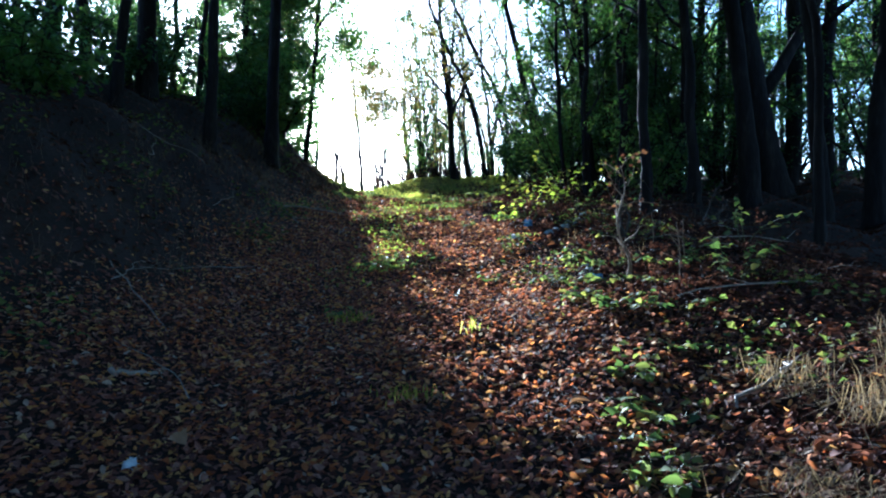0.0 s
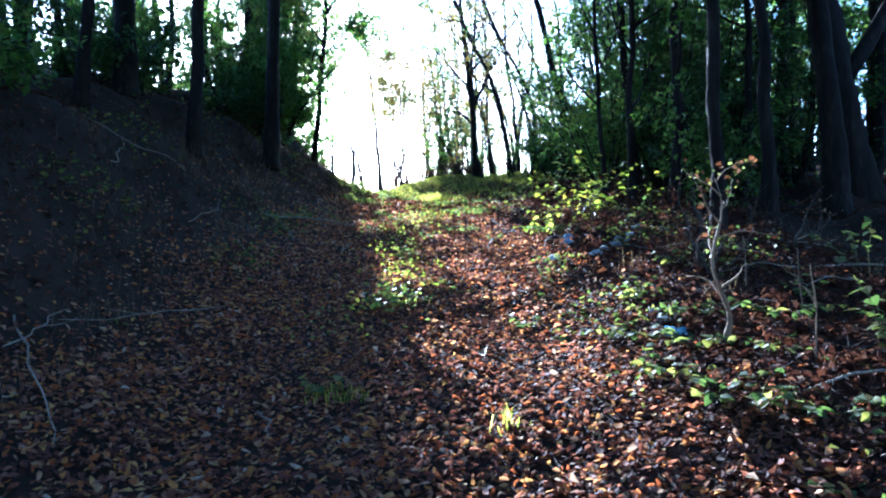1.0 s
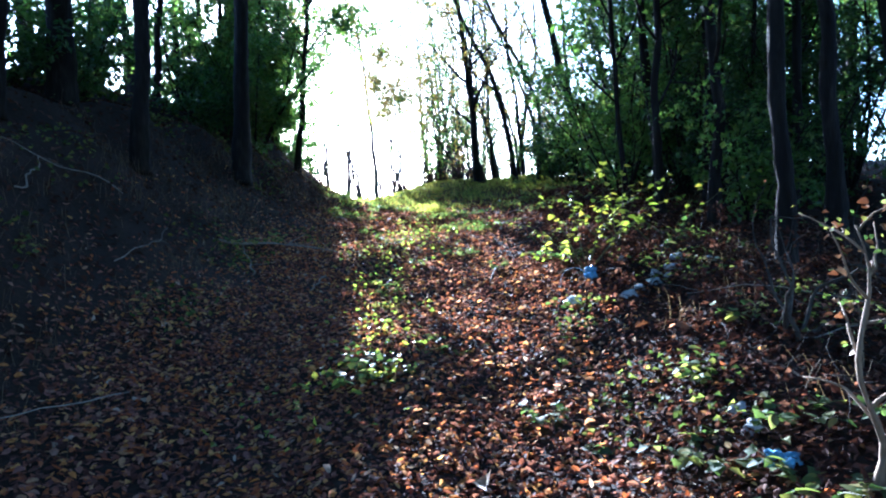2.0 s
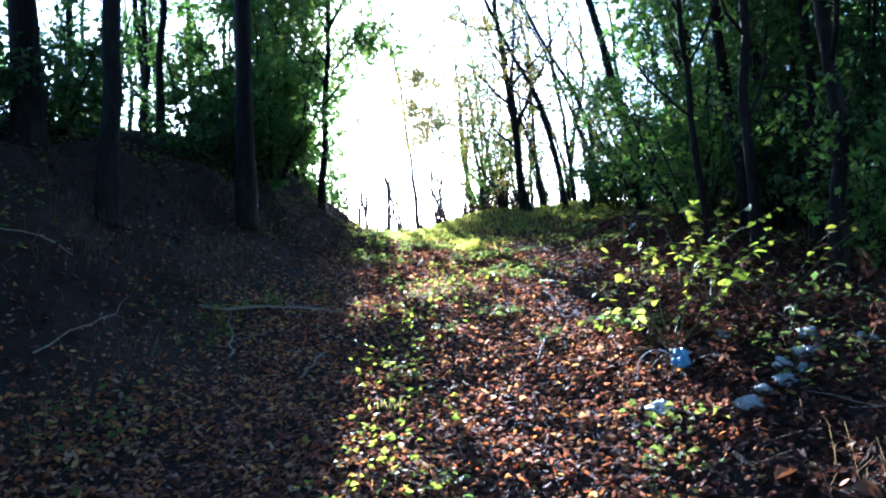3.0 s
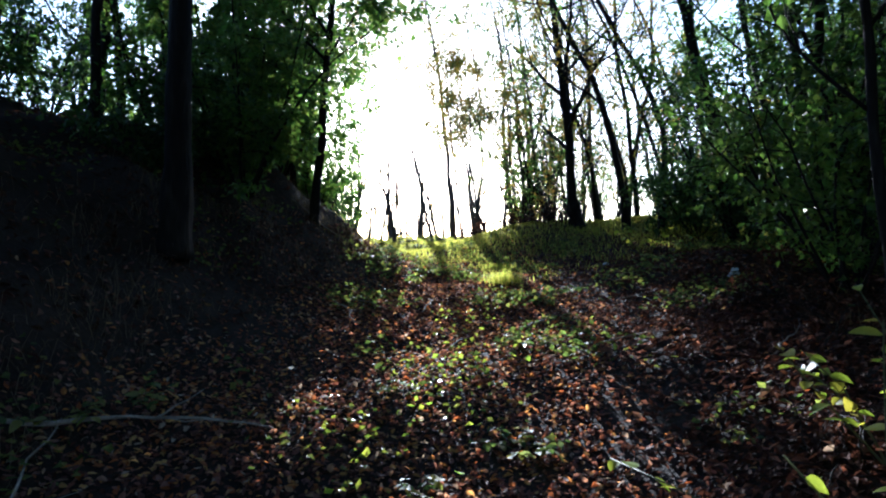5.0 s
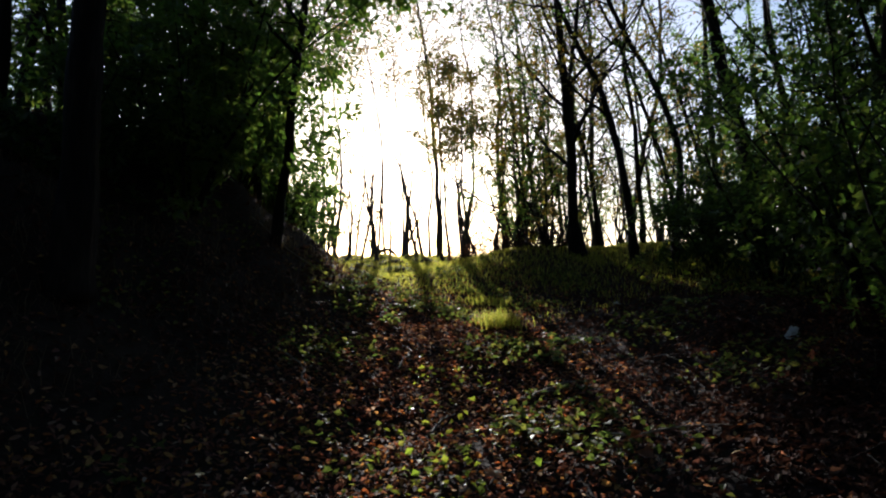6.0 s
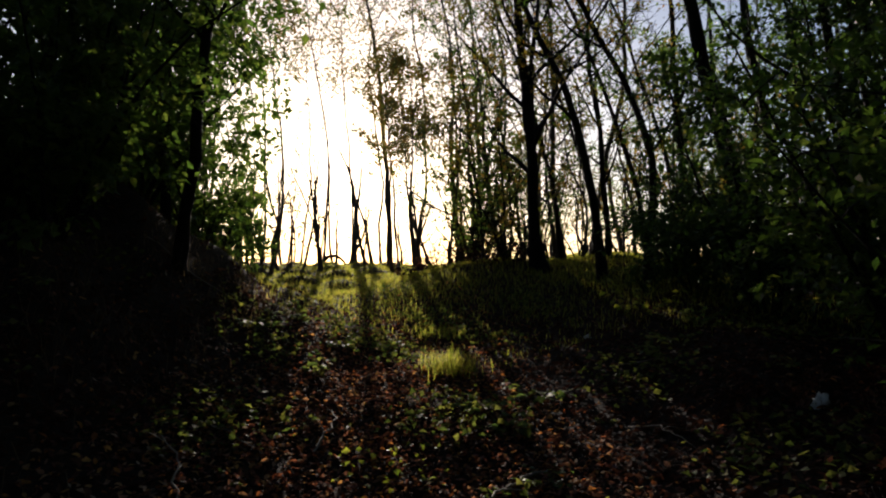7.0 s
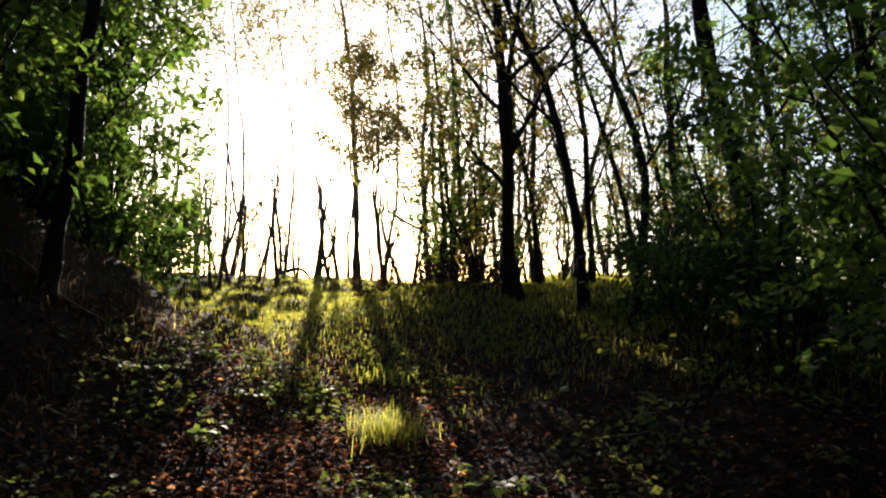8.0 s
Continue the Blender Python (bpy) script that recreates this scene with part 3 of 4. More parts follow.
for i, (x, y, h, nl) in enumerate([(-1.2, 24.2, 8.0, 2200), (-0.8, 26.4, 8.5, 2000), (-0.25, 23.4, 6.0, 1800), (0.5, 26.0, 8.5, 1200), (-1.6, 30.5, 9.0, 1000), (1.0, 22.9, 8.0, 800), (-0.2, 30.0, 9.5, 800)]):
    grow_tree(400 + i, x, y, h, 0.065, [(h * 0.3, -0.15, 0), (h * 0.6, -0.1 - 0.1 * (i % 3), 0), (h, -0.7, 0)], 14, 0.14, 0.24, nl, 0.075, 0.13, label="slender tree with turning leaves at the crest", foliage=MAT_LEAF_GOLD if i % 2 else MAT_LEAF, group=CREST, bark=MAT_BARK_GREY)

for i, (x, y, h, nl) in enumerate([(-7.0, 28.0, 10.5, 1000), (-5.7, 28.6, 10, 800), (-5.9, 33.0, 11.5, 1000), (-8.2, 30.0, 11, 1200), (-4.4, 31.0, 10.5, 800), (-2.6, 27.0, 10.5, 700)]):
    grow_tree(430 + i, x, y, h, 0.045, [(h * 0.25, 0.15, 0), (h * 0.5, -0.2 + 0.2 * (i % 2), 0), (h * 0.75, -0.5, 0), (h, -1.1 + 0.5 * i, 0)], 18, 0.5, 0.27, 3 * nl, 0.09, 0.3, label="tall thin tree with a sparse high crown on the crest", foliage=MAT_LEAF_GOLD, group=CREST, bark=MAT_BARK_GREY)

# young trees added across the sun's path to shade the right verge
for i, (x, y, h, dx, nl) in enumerate([(-1.9, 23.0, 4.6, -0.4, 2400), (-1.3, 22.5, 3.8, 0.2, 1500), (-2.2, 24.6, 5.2, -0.5, 2200), (-2.55, 24.0, 5.0, -0.3, 2400), (-2.95, 25.2, 5.4, -0.2, 2400)]):
    grow_tree(460 + i, x, y, h, 0.035, [(h * 0.4, dx * 0.5, 0), (h, dx, 0)], 12, 0.45, 0.26, nl, 0.07, 0.12, label="young thin-stemmed tree with turning leaves beside the hump, added to shade the verge", group=CREST, foliage=MAT_LEAF_GOLD, bark=MAT_BARK_GREY)

for i, (x, y, h, wd) in enumerate([(-1.3, 21.2, 0.55, 0.9), (-0.6, 21.0, 0.6, 1.0), (0.0, 20.9, 0.5, 0.9), (-1.9, 21.6, 0.4, 0.8)]):
    grow_bush(440 + i, x, y, h, wd, 12, 420, 0.05, "low withered brown brush on the grassy hump", foliage=MAT_DECAYED_SHADED, group="withered brush")

# the wood on the right
RIGHT = "trees of the dense wood"
for i, (x, y, h, r, dx, nl) in enumerate([(2.5, 7.9, 10, 0.068, 0.1, 3200), (3.6, 9.2, 10, 0.08, -0.2, 3200), (4.7, 7.9, 10, 0.09, -0.5, 2400), (5.2, 7.7, 11, 0.12, 1.0, 2600), (2.9, 12.3, 9, 0.07, -0.5, 3000), (3.2, 11.4, 9, 0.06, 0.3, 2600), (3.6, 13.4, 10, 0.09, -0.4, 3200), (4.4, 15.0, 10, 0.09, -0.6, 3200),
                                         (3.1, 15.0, 9, 0.07, -0.4, 3200), (4.8, 12.4, 10, 0.1, 0.3, 3000), (4.0, 10.8, 9, 0.06, -0.3, 2600), (5.8, 13.5, 11, 0.12, 0.3, 3000), (4.0, 17.4, 10, 0.07, -1.4, 2000), (4.2, 20.0, 10, 0.07, -1.2, 2000), (5.6, 17.0, 11, 0.1, -0.5, 3000), (6.6, 11.0, 11, 0.13, 0.2, 3000), (5.5, 21.0, 10, 0.1, 0.2, 3000), (3.4, 23.2, 9, 0.08, -0.3, 1600), (2.4, 10.7, 8, 0.05, -0.2, 2000), (2.75, 10.0, 9, 0.065, 0.1, 2400), (2.2, 11.6, 7, 0.04, -0.3, 1700)]):
    grow_tree(60 + i, x, y, h, r, [(h * 0.5, dx * 0.5, 0), (h, dx, 0)], 11, 0.22 if i < 18 else 0.13, 0.24, nl, 0.082 if i < 18 else 0.105, label="dark-barked tree with dense green leaves in the wood", group=RIGHT, foliage=MAT_LEAF if i % 3 else MAT_LEAF_SHADED)
grow_tree(90, 5.35, 10.3, 11, 0.2, [(1.5, -0.35, 0), (3, -0.65, 0), (6, -0.9, 0), (11, -1.1, 0)], 10, 0.35, 0.24, 3200, 0.08, label="massive dark trunk with a diagonal bough in the wood", fork=(1.6, 1.0, 0.3, 4.5))

# trees added out of view to dim the sky light at the start
for i, (x, y) in enumerate([(3.9, 4.3), (3.5, 0.8), (-4.3, 3.8), (-3.9, 0.2), (3.0, -3.0), (-3.2, -3.4), (0.4, -6.0)]):
    grow_tree(150 + i, x, y, 11, 0.12, (), 13, 0.45, 0.33, 5200, 0.11, 0.2, label="tall leafy tree added out of view to cut sky light over the start of the track", group="far trees", foliage=MAT_LEAF)

# high crowns added above the view to block sky light from the ground
for i, (x, y) in enumerate([(4.8, 2.0), (-5.3, 2.0), (5.9, 5.6), (-6.4, 4.4), (1.9, -4.6), (-1.7, -5.4), (6.4, -1.2), (-6.6, -1.2), (7.4, 9.0), (-9.0, 8.0), (6.2, 11.6), (7.2, 15.6), (-6.8, 11.2), (-8.2, 14.8), (5.5, 6.4), (-5.6, 7.6), (0.6, -3.0), (4.5, 9.4), (-5.0, 4.2), (4.4, 3.2), (-4.9, 10.6), (-3.0, -2.2), (2.9, -8.0), (-2.6, -9.0)]):
    grow_tree(165 + i, x, y, 14, 0.14, (), 18, 0.48, 0.48, 13000, 0.21, 0.3, label="tall broad-crowned tree added as unseen canopy to block sky light over the track", group="far trees", foliage=MAT_LEAF_SHADED)

# a slender young tree holding pale sunlit leaves out towards the track
grow_tree(95, 3.75, 6.4, 7, 0.05, [(2, -0.1, -0.1), (4, -0.4, -0.2), (7, -0.9, -0.3)], 12, 0.35, 0.3, 900, 0.1, 0.16, label="slender young tree with yellow-green leaves at the wood's edge", foliage=MAT_LIME)

# woods farther off, from a few grown kinds
far_kinds = [grow_tree(120 + k, 9 + 2.2 * k, 13 + 3.1 * k, 11, 0.12, (), 5, 0.15, 0.32, 4200, 0.11, 0.2, label="leafy tree of the farther wood and of the unseen screen around the start", group="far trees", foliage=MAT_LEAF_SHADED if k % 2 else MAT_LEAF) for k in range(4)]
rng = np.random.default_rng(5)
# the last three ranges are unseen trees, added to block sky light
spots = [(rng.uniform(7.5, 24), rng.uniform(1, 36)) for _ in range(46)] + [(rng.uniform(-26, -11), rng.uniform(20, 40)) for _ in range(12)] + [(rng.uniform(-14, -5), rng.uniform(-9, 6.5)) for _ in range(16)] + [(rng.uniform(3.6, 9), rng.uniform(-9, 5)) for _ in range(13)] + [(rng.uniform(-9, 8), rng.uniform(-18, -5.5)) for _ in range(30)]
for i, (x, y) in enumerate(spots):
    s = rng.uniform(0.75, 1.15)
    copy_thing(far_kinds[i % 4], pose(x, y, float(ground(x, y)) - 0.1, 0, 0, rng.uniform(0, 360)) @ Matrix.Diagonal((s, s, s, 1)))

# bushes
for i, (x, y, h, wd, nl) in enumerate([(2.7, 14.4, 3.2, 2.6, 7500), (2.55, 16.6, 2.8, 2.4, 6500), (2.45, 12.9, 2.2, 1.6, 2400), (2.3, 18.2, 1.5, 1.7, 3600), (3.3, 10.3, 1.7, 1.8, 2400), (3.4, 12.7, 3.2, 2.2, 3400), (4.2, 14.0, 3.8, 2.6, 5200), (4.0, 16.2, 3.6, 2.6, 5200), (4.0, 11.0, 2.6, 2.0, 3600), (5.2, 11.8, 3.4, 2.6, 4200), (3.6, 18.6, 2.6, 2.0, 4200), (5.0, 18.0, 3.6, 2.6, 4200), (6.4, 15.0, 4, 3, 4200), (6.8, 12.6, 4, 3, 4200), (6.6, 9.4, 3, 2.6, 3600), (8.6, 13.0, 4, 3, 3600), (9.6, 15.6, 4.5, 3.2, 3600), (8.2, 10.6, 3.6, 3, 3600), (10.4, 11.4, 4.4, 3.4, 3600), (3.4, 15.6, 5.0, 2.8, 8500), (4.0, 13.2, 5.0, 2.8, 8500), (4.7, 17.2, 5.5, 3.0, 8000), (3.7, 11.6, 4.4, 2.4, 7000), (7.4, 19.6, 4.2, 3.2, 4200), (6.0, 22.6, 3.8, 3.0, 4200), (9.4, 21.5, 4.2, 3.4, 4200), (4.6, 24.6, 3.2, 2.6, 3000), (12.5, 17.0, 4.4, 3.6, 3600), (2.4, 19.4, 1.4, 1.6, 2600)]):
    # three bushes keep the lit green; the others have shade in their colour
    grow_bush(300 + i, x, y, h, wd, 10, nl, 0.075, "dense green bush, its leaves mostly darkened for shade, at the edge of the track", foliage=MAT_LEAF if i in (0, 2, 4) else MAT_LEAF_SHADED, group="bushes of the wood")
for i, (x, y, h, wd, nl) in enumerate([(-6.6, 9.2, 1.5, 2.0, 3000), (-7.8, 8.0, 1.6, 2.2, 3000), (-5.6, 10.6, 1.2, 1.6, 2200), (-8.6, 10.6, 1.6, 2.4, 2600), (-4.9, 7.6, 1.1, 1.6, 2200), (-6.0, 6.2, 1.3, 1.8, 2400), (-4.3, 15.0, 1.4, 1.6, 3200), (-4.5, 16.9, 2.8, 2.0, 6000), (-4.3, 18.0, 2.2, 1.5, 4200), (-4.5, 13.6, 1.1, 1.6, 2400), (-5.2, 15.0, 3.0, 2.2, 5000), (-5.6, 18.6, 3, 2.4, 4200), (-4.5, 18.8, 1.1, 1.2, 1400), (-6.4, 13.4, 1.5, 2.0, 2000), (-7.2, 10.4, 1.3, 2.0, 2000), (-5.2, 11.4, 1.6, 1.6, 2200), (-7.6, 19.6, 3, 2.6, 3600), (-8.0, 16.0, 3, 2.6, 3600), (-6.8, 23.2, 2.4, 2.0, 2800), (-8.8, 22.0, 3, 2.4, 3200), (-5.2, 21.2, 1.1, 1.0, 500), (-6.3, 22.8, 2.2, 1.6, 2000), (-6.3, 20.4, 5.0, 2.2, 6000), (-6.4, 18.6, 5.2, 2.8, 9000), (-5.2, 18.0, 4.4, 2.0, 7000), (-3.8, 14.6, 3.0, 2.0, 5600), (-4.3, 15.6, 3.6, 2.0, 5600)]):
    # bushes left of -5.6 take the darker leaf in place of shade
    grow_bush(340 + i, x, y, h, wd, 9, int(0.8 * nl), 0.095, "leafy green bush on the bank, its leaves darker for shade farther out", foliage=MAT_LEAF if i % 3 and x > -5.6 else MAT_LEAF_SHADED, group="bushes on the bank")


# ---- grass ----
def tuft_mesh(rng, name, blades_n, height, spread, mat, at=None, wide=0.006, lie=(0.1, 0.75)):
    """Arching grass blades from their feet."""
    n = blades_n
    az = rng.uniform(0, 6.28, n)
    if at is None:
        foot = np.stack([rng.normal(0, spread * 0.35, n), rng.normal(0, spread * 0.35, n), np.zeros(n)], -1)
    else:
        foot = at
    h = height * rng.uniform(0.45, 1.1, n)
    outw = np.stack([np.cos(az), np.sin(az), np.zeros(n)], -1)
    lean = rng.uniform(*lie, n)[:, None]
    side = np.stack([-np.sin(az), np.cos(az), np.zeros(n)], -1) * wide
    mid = foot + outw * h[:, None] * lean * 0.35 + np.array([0, 0, 1.0]) * h[:, None] * (0.66 - 0.14 * lean)
    tip = foot + outw * h[:, None] * lean + np.array([0, 0, 1.0]) * h[:, None] * np.maximum(0.12, 1 - 0.55 * lean)
    v = np.stack([foot - side, foot + side, mid + side * 0.8, mid - side * 0.8, tip], 1).reshape(-1, 3)
    f = np.array([[0, 1, 2], [0, 2, 3], [3, 2, 4]])
    return mesh_of(name, v, (np.arange(n)[:, None, None] * 5 + f).reshape(-1, 3), mat)


rng = np.random.default_rng(9)
n = 110000
x, y = rng.uniform(-8, 3.6, n), rng.uniform(15, 29, n)
clump = np.sin(2.3 * x + 1.1 * np.sin(1.7 * y)) * np.sin(1.9 * y + 0.8 * x)
keep = rng.random(n) < ease(16.5, 20.5, y + 0.5 * x * (x > 0)) * np.clip(0.75 + 0.5 * clump, 0.55, 1) * ease(-8, -4 + 0.2 * (y - 18), x)
p, _ = on_ground(x[keep], y[keep])
turf = new("crest_grass", tuft_mesh(rng, "crest_grass", len(p), 0.12, 1, MAT_GRASS, p, 0.0036))
tagged(turf, "short green grass on the crest of the track", "grass", kind="stuff")


def scattered_tufts(name, label, seed, places, per, height, spread, mat, wide, lie=(0.1, 0.75)):
    """Many loose tufts of blades as one piece of ground cover."""
    r = np.random.default_rng(seed)
    pts = np.repeat(np.array(places), per, 0) + r.normal(0, spread, (len(places) * per, 2))
    foot, _ = on_ground(pts[:, 0], pts[:, 1])
    foot[:, 2] -= 0.01
    ob = new(name, tuft_mesh(r, name, len(foot), height, 1, mat, foot, wide, lie))
    return tagged(ob, label, "grass", kind="stuff")


# ---- low plants, each leaf a piece of its own ----
def leaf_shape(name, mat, length, width, lobes=0, cup=0.12, droop=0.18):
    """A broad leaf along +y: two rows of edge points about a sunken midrib."""
    n = 7
    t = np.linspace(0, 1, n)
    half = width * 0.5 * np.sin(np.pi * t ** 0.75) ** 0.8
    if lobes:
        half = half * (1 + 0.28 * np.cos(2 * np.pi * lobes * t))
    zz = -droop * length * t ** 2
    mid = np.stack([np.zeros(n), t * length, zz], -1)
    left, right = mid.copy(), mid.copy()
    left[:, 0], right[:, 0] = -half, half
    left[:, 2] += cup * half * 2
    right[:, 2] += cup * half * 2
    v = np.concatenate([mid, left, right])
    f = []
    for i in range(n - 1):
        f += [(i, i + 1, n + i + 1), (i, n + i + 1, n + i), (i, 2 * n + i + 1, i + 1), (i, 2 * n + i, 2 * n + i + 1)]
    return mesh_of(name, v, f, mat, True)


def object_leaf_material(name, colours, glow, rough, warm):
    """As leaf_material, with a tone for every object instead of every island."""
    m = leaf_material(name, colours, glow, rough, warm, 0.25, 0.12)
    n, l = m.node_tree.nodes, m.node_tree.links
    info = n.new("ShaderNodeObjectInfo")
    for node in n:
        if node.bl_idname == "ShaderNodeNewGeometry":
            for link in list(node.outputs["Random Per Island"].links):
                l.new(info.outputs["Random"], link.to_socket)
    return m


MAT_WEED = object_leaf_material("weed_leaf", [(0.045, 0.07, 0.032), (0.07, 0.1, 0.045), (0.1, 0.135, 0.055), (0.16, 0.17, 0.065), (0.23, 0.2, 0.07), (0.13, 0.15, 0.1)], 0.45, 0.6, (1.0, 1.1, 0.45))
MAT_SAPLING = object_leaf_material("lime_sapling_leaf", [(0.16, 0.22, 0.03), (0.22, 0.27, 0.04), (0.28, 0.3, 0.05), (0.34, 0.29, 0.05)], 0.5, 0.4, (1.0, 1.0, 0.4))
MAT_BIG_DRY = object_leaf_material("large_dry_leaf", [(0.12, 0.06, 0.035), (0.2, 0.1, 0.05), (0.28, 0.19, 0.11), (0.16, 0.11, 0.08)], 0.12, 0.6, (1.0, 0.75, 0.5))
MAT_STEM = solid_material("green_stem", [(0.3, (0.06, 0.07, 0.025)), (0.7, (0.13, 0.12, 0.05))], 20.0, rough=0.6, bump=0.2)
WEED_LEAVES = [leaf_shape("weed_leaf", MAT_WEED, 0.056, 0.044), leaf_shape("weed_leaf", MAT_WEED, 0.046, 0.042, 2), leaf_shape("weed_leaf", MAT_WEED, 0.066, 0.036)]
SAPLING_LEAVES = [leaf_shape("sapling_leaf", MAT_SAPLING, 0.12, 0.09), leaf_shape("sapling_leaf", MAT_SAPLING, 0.1, 0.075), leaf_shape("sapling_leaf", MAT_SAPLING, 0.14, 0.095)]
DRY_LEAVES = [leaf_shape("dry_leaf", MAT_BIG_DRY, 0.11, 0.08, 0, 0.3, 0.3), leaf_shape("dry_leaf", MAT_BIG_DRY, 0.1, 0.085, 2, 0.4, -0.3)]


def leaf_pose(rng, at, az, dip, roll):
    return pose(at[0], at[1], at[2], math.degrees(-dip), math.degrees(roll), math.degrees(az) - 90)


def weed(seed, x, y, stems, height, leaves, shapes, label, category="plant", name="weed", group="low plants", lean=0.6, scale=1.0, thick=0.003):
    """A low plant: bent stems from one foot with single leaves along them."""
    rng = np.random.default_rng(seed)
    top = thing(name, x, y, float(ground(x, y)) - 0.01, label, category, group)
    for i in range(stems):
        az = 2.4 * i + rng.normal(0, 0.4)
        lp = limb_path(rng, (0.02 * math.cos(az), 0.02 * math.sin(az), 0), (lean * math.cos(az), lean * math.sin(az), 1), height * rng.uniform(0.6, 1.15), -0.12, 5, 0.12)
        v, f = tube(lp, np.linspace(thick, thick * 0.4, len(lp)), 4)
        part("stem", mesh_of("stem", v, f, MAT_STEM, True), top)
        for k in range(leaves):
            u = (0.3 + 0.7 * (k + rng.random()) / leaves) * (len(lp) - 1)
            c = [np.interp(u, np.arange(len(lp)), lp[:, j]) for j in range(3)]
            ob = part("leaf", shapes[int(rng.integers(len(shapes)))], top)
            sc = scale * rng.uniform(0.7, 1.25)
            ob.matrix_basis = leaf_pose(rng, c, az + 2.6 * k + rng.normal(0, 0.5), rng.uniform(-0.3, 0.5), rng.normal(0, 0.35)) @ Matrix.Diagonal((sc, sc, sc, 1))
    return top


weed_kinds = [weed(500, -0.75, 7.1, 7, 0.2, 5, WEED_LEAVES, "green leafy weed growing through the fallen leaves", scale=1.1),
              weed(501, -0.25, 7.45, 6, 0.12, 4, WEED_LEAVES, "low spreading green weed among fallen leaves", lean=1.6),
              weed(502, 1.22, 4.65, 8, 0.26, 6, WEED_LEAVES, "bushy green bramble shoot beside the track", lean=0.9),
              weed(503, -1.0, 11.4, 5, 0.16, 5, WEED_LEAVES, "small green weed on the leaf-strewn track", scale=0.9)]
rng = np.random.default_rng(21)
WEEDS = [(-2.62, 16.55, 2), (-2.75, 16.9, 2), (-2.4, 16.75, 0), (-0.62, 7.35, 1), (-0.45, 7.0, 0), (0.0, 7.5, 1), (-0.24, 7.6, 3), (-0.67, 6.9, 0), (1.3, 5.2, 2), (1.02, 5.6, 2), (1.5, 4.2, 2), (0.95, 3.4, 0), (1.0, 3.0, 2), (1.25, 6.3, 0), (1.05, 9.6, 2), (1.15, 9.4, 0), (0.95, 5.0, 0), (1.45, 5.7, 2), (1.62, 4.9, 2),
         (1.22, 4.4, 2), (-0.52, 8.9, 1), (-0.76, 9.1, 0), (-0.9, 9.3, 1), (-0.04, 10.7, 2), (-0.15, 12.7, 2), (-1.0, 12.7, 1), (0.1, 13.5, 2), (0.2, 12.4, 0), (0.45, 12.9, 1), (-0.35, 14.7, 2), (-0.1, 14.2, 0), (0.1, 15.0, 2), (0.6, 14.5, 1), (-2.55, 10.2, 2), (-2.35, 10.6, 0),
         (-1.6, 13.3, 1), (-2.6, 15.9, 2), (1.42, 16.0, 2), (1.2, 15.6, 0), (0.9, 11.2, 1), (-0.55, 10.2, 3), (0.35, 9.8, 3), (-1.3, 14.3, 1), (-1.8, 15.2, 0), (0.75, 7.0, 1), (1.35, 3.6, 2), (0.8, 2.5, 0), (1.1, 2.2, 1), (0.45, 6.3, 3), (0.7, 6.0, 1), (1.9, 5.4, 2), (1.75, 6.9, 0), (-0.85, 5.2, 3)]
for x, y, k in WEEDS + [(float(rng.uniform(-2.2, 2.0)), float(rng.uniform(11.5, 19)), int(rng.integers(4))) for _ in range(5)] + [(float(rng.uniform(0.7, 2.3)), float(rng.uniform(2.5, 12)), int(rng.integers(4))) for _ in range(3)] + [(float(rng.uniform(-4.6, -2.0)), float(rng.uniform(4, 17)), int(rng.integers(4))) for _ in range(3)]:
    s = rng.uniform(0.75, 1.25)
    copy_thing(weed_kinds[k], pose(x, y, float(ground(x, y)) - 0.01, 0, 0, rng.uniform(0, 360)) @ Matrix.Diagonal((s, s, s, 1)))

# taller leafy plants beside the track
weed(510, 2.1, 4.62, 6, 0.42, 8, WEED_LEAVES, "leafy green bramble with pale leaves beside the track", "plant", "bramble", "", 0.5, 1.3, 0.005)
weed(511, 1.15, 8.85, 7, 1.05, 9, SAPLING_LEAVES, "bright lime-green sapling with large leaves beside the track", "sapling", "sapling", "", 0.55, 0.6, 0.006)
weed(512, 1.6, 9.5, 6, 1.1, 9, SAPLING_LEAVES, "yellow-green sapling with large leaves at the wood's edge", "sapling", "sapling", "", 0.5, 0.6, 0.006)
weed(518, 1.5, 10.1, 7, 1.0, 10, SAPLING_LEAVES, "tall yellow-green sapling with large leaves at the wood's edge", "sapling", "sapling", "", 0.5, 0.6, 0.006)
weed(513, 0.95, 9.35, 5, 0.4, 7, SAPLING_LEAVES, "low lime-green sapling shoot catching the sun", "sapling", "sapling", "", 0.7, 0.55, 0.005)
weed(514, 2.1, 9.5, 3, 1.0, 6, SAPLING_LEAVES, "thin sapling reaching out over the track's edge", "sapling", "sapling", "", 0.9, 0.5, 0.005)
weed(515, 1.85, 8.9, 4, 0.9, 8, WEED_LEAVES, "green bramble arching at the wood's edge", "plant", "bramble", "", 0.9, 1.2, 0.005)
weed(516, 2.9, 6.2, 5, 0.9, 8, WEED_LEAVES, "green bramble arching at the wood's edge", "plant", "bramble", "", 0.9, 1.2, 0.005)
weed(517, 1.3, 17.0, 6, 0.6, 8, SAPLING_LEAVES, "small lime-green bush beside the track's crest", "sapling", "sapling", "", 0.7, 0.6, 0.005)

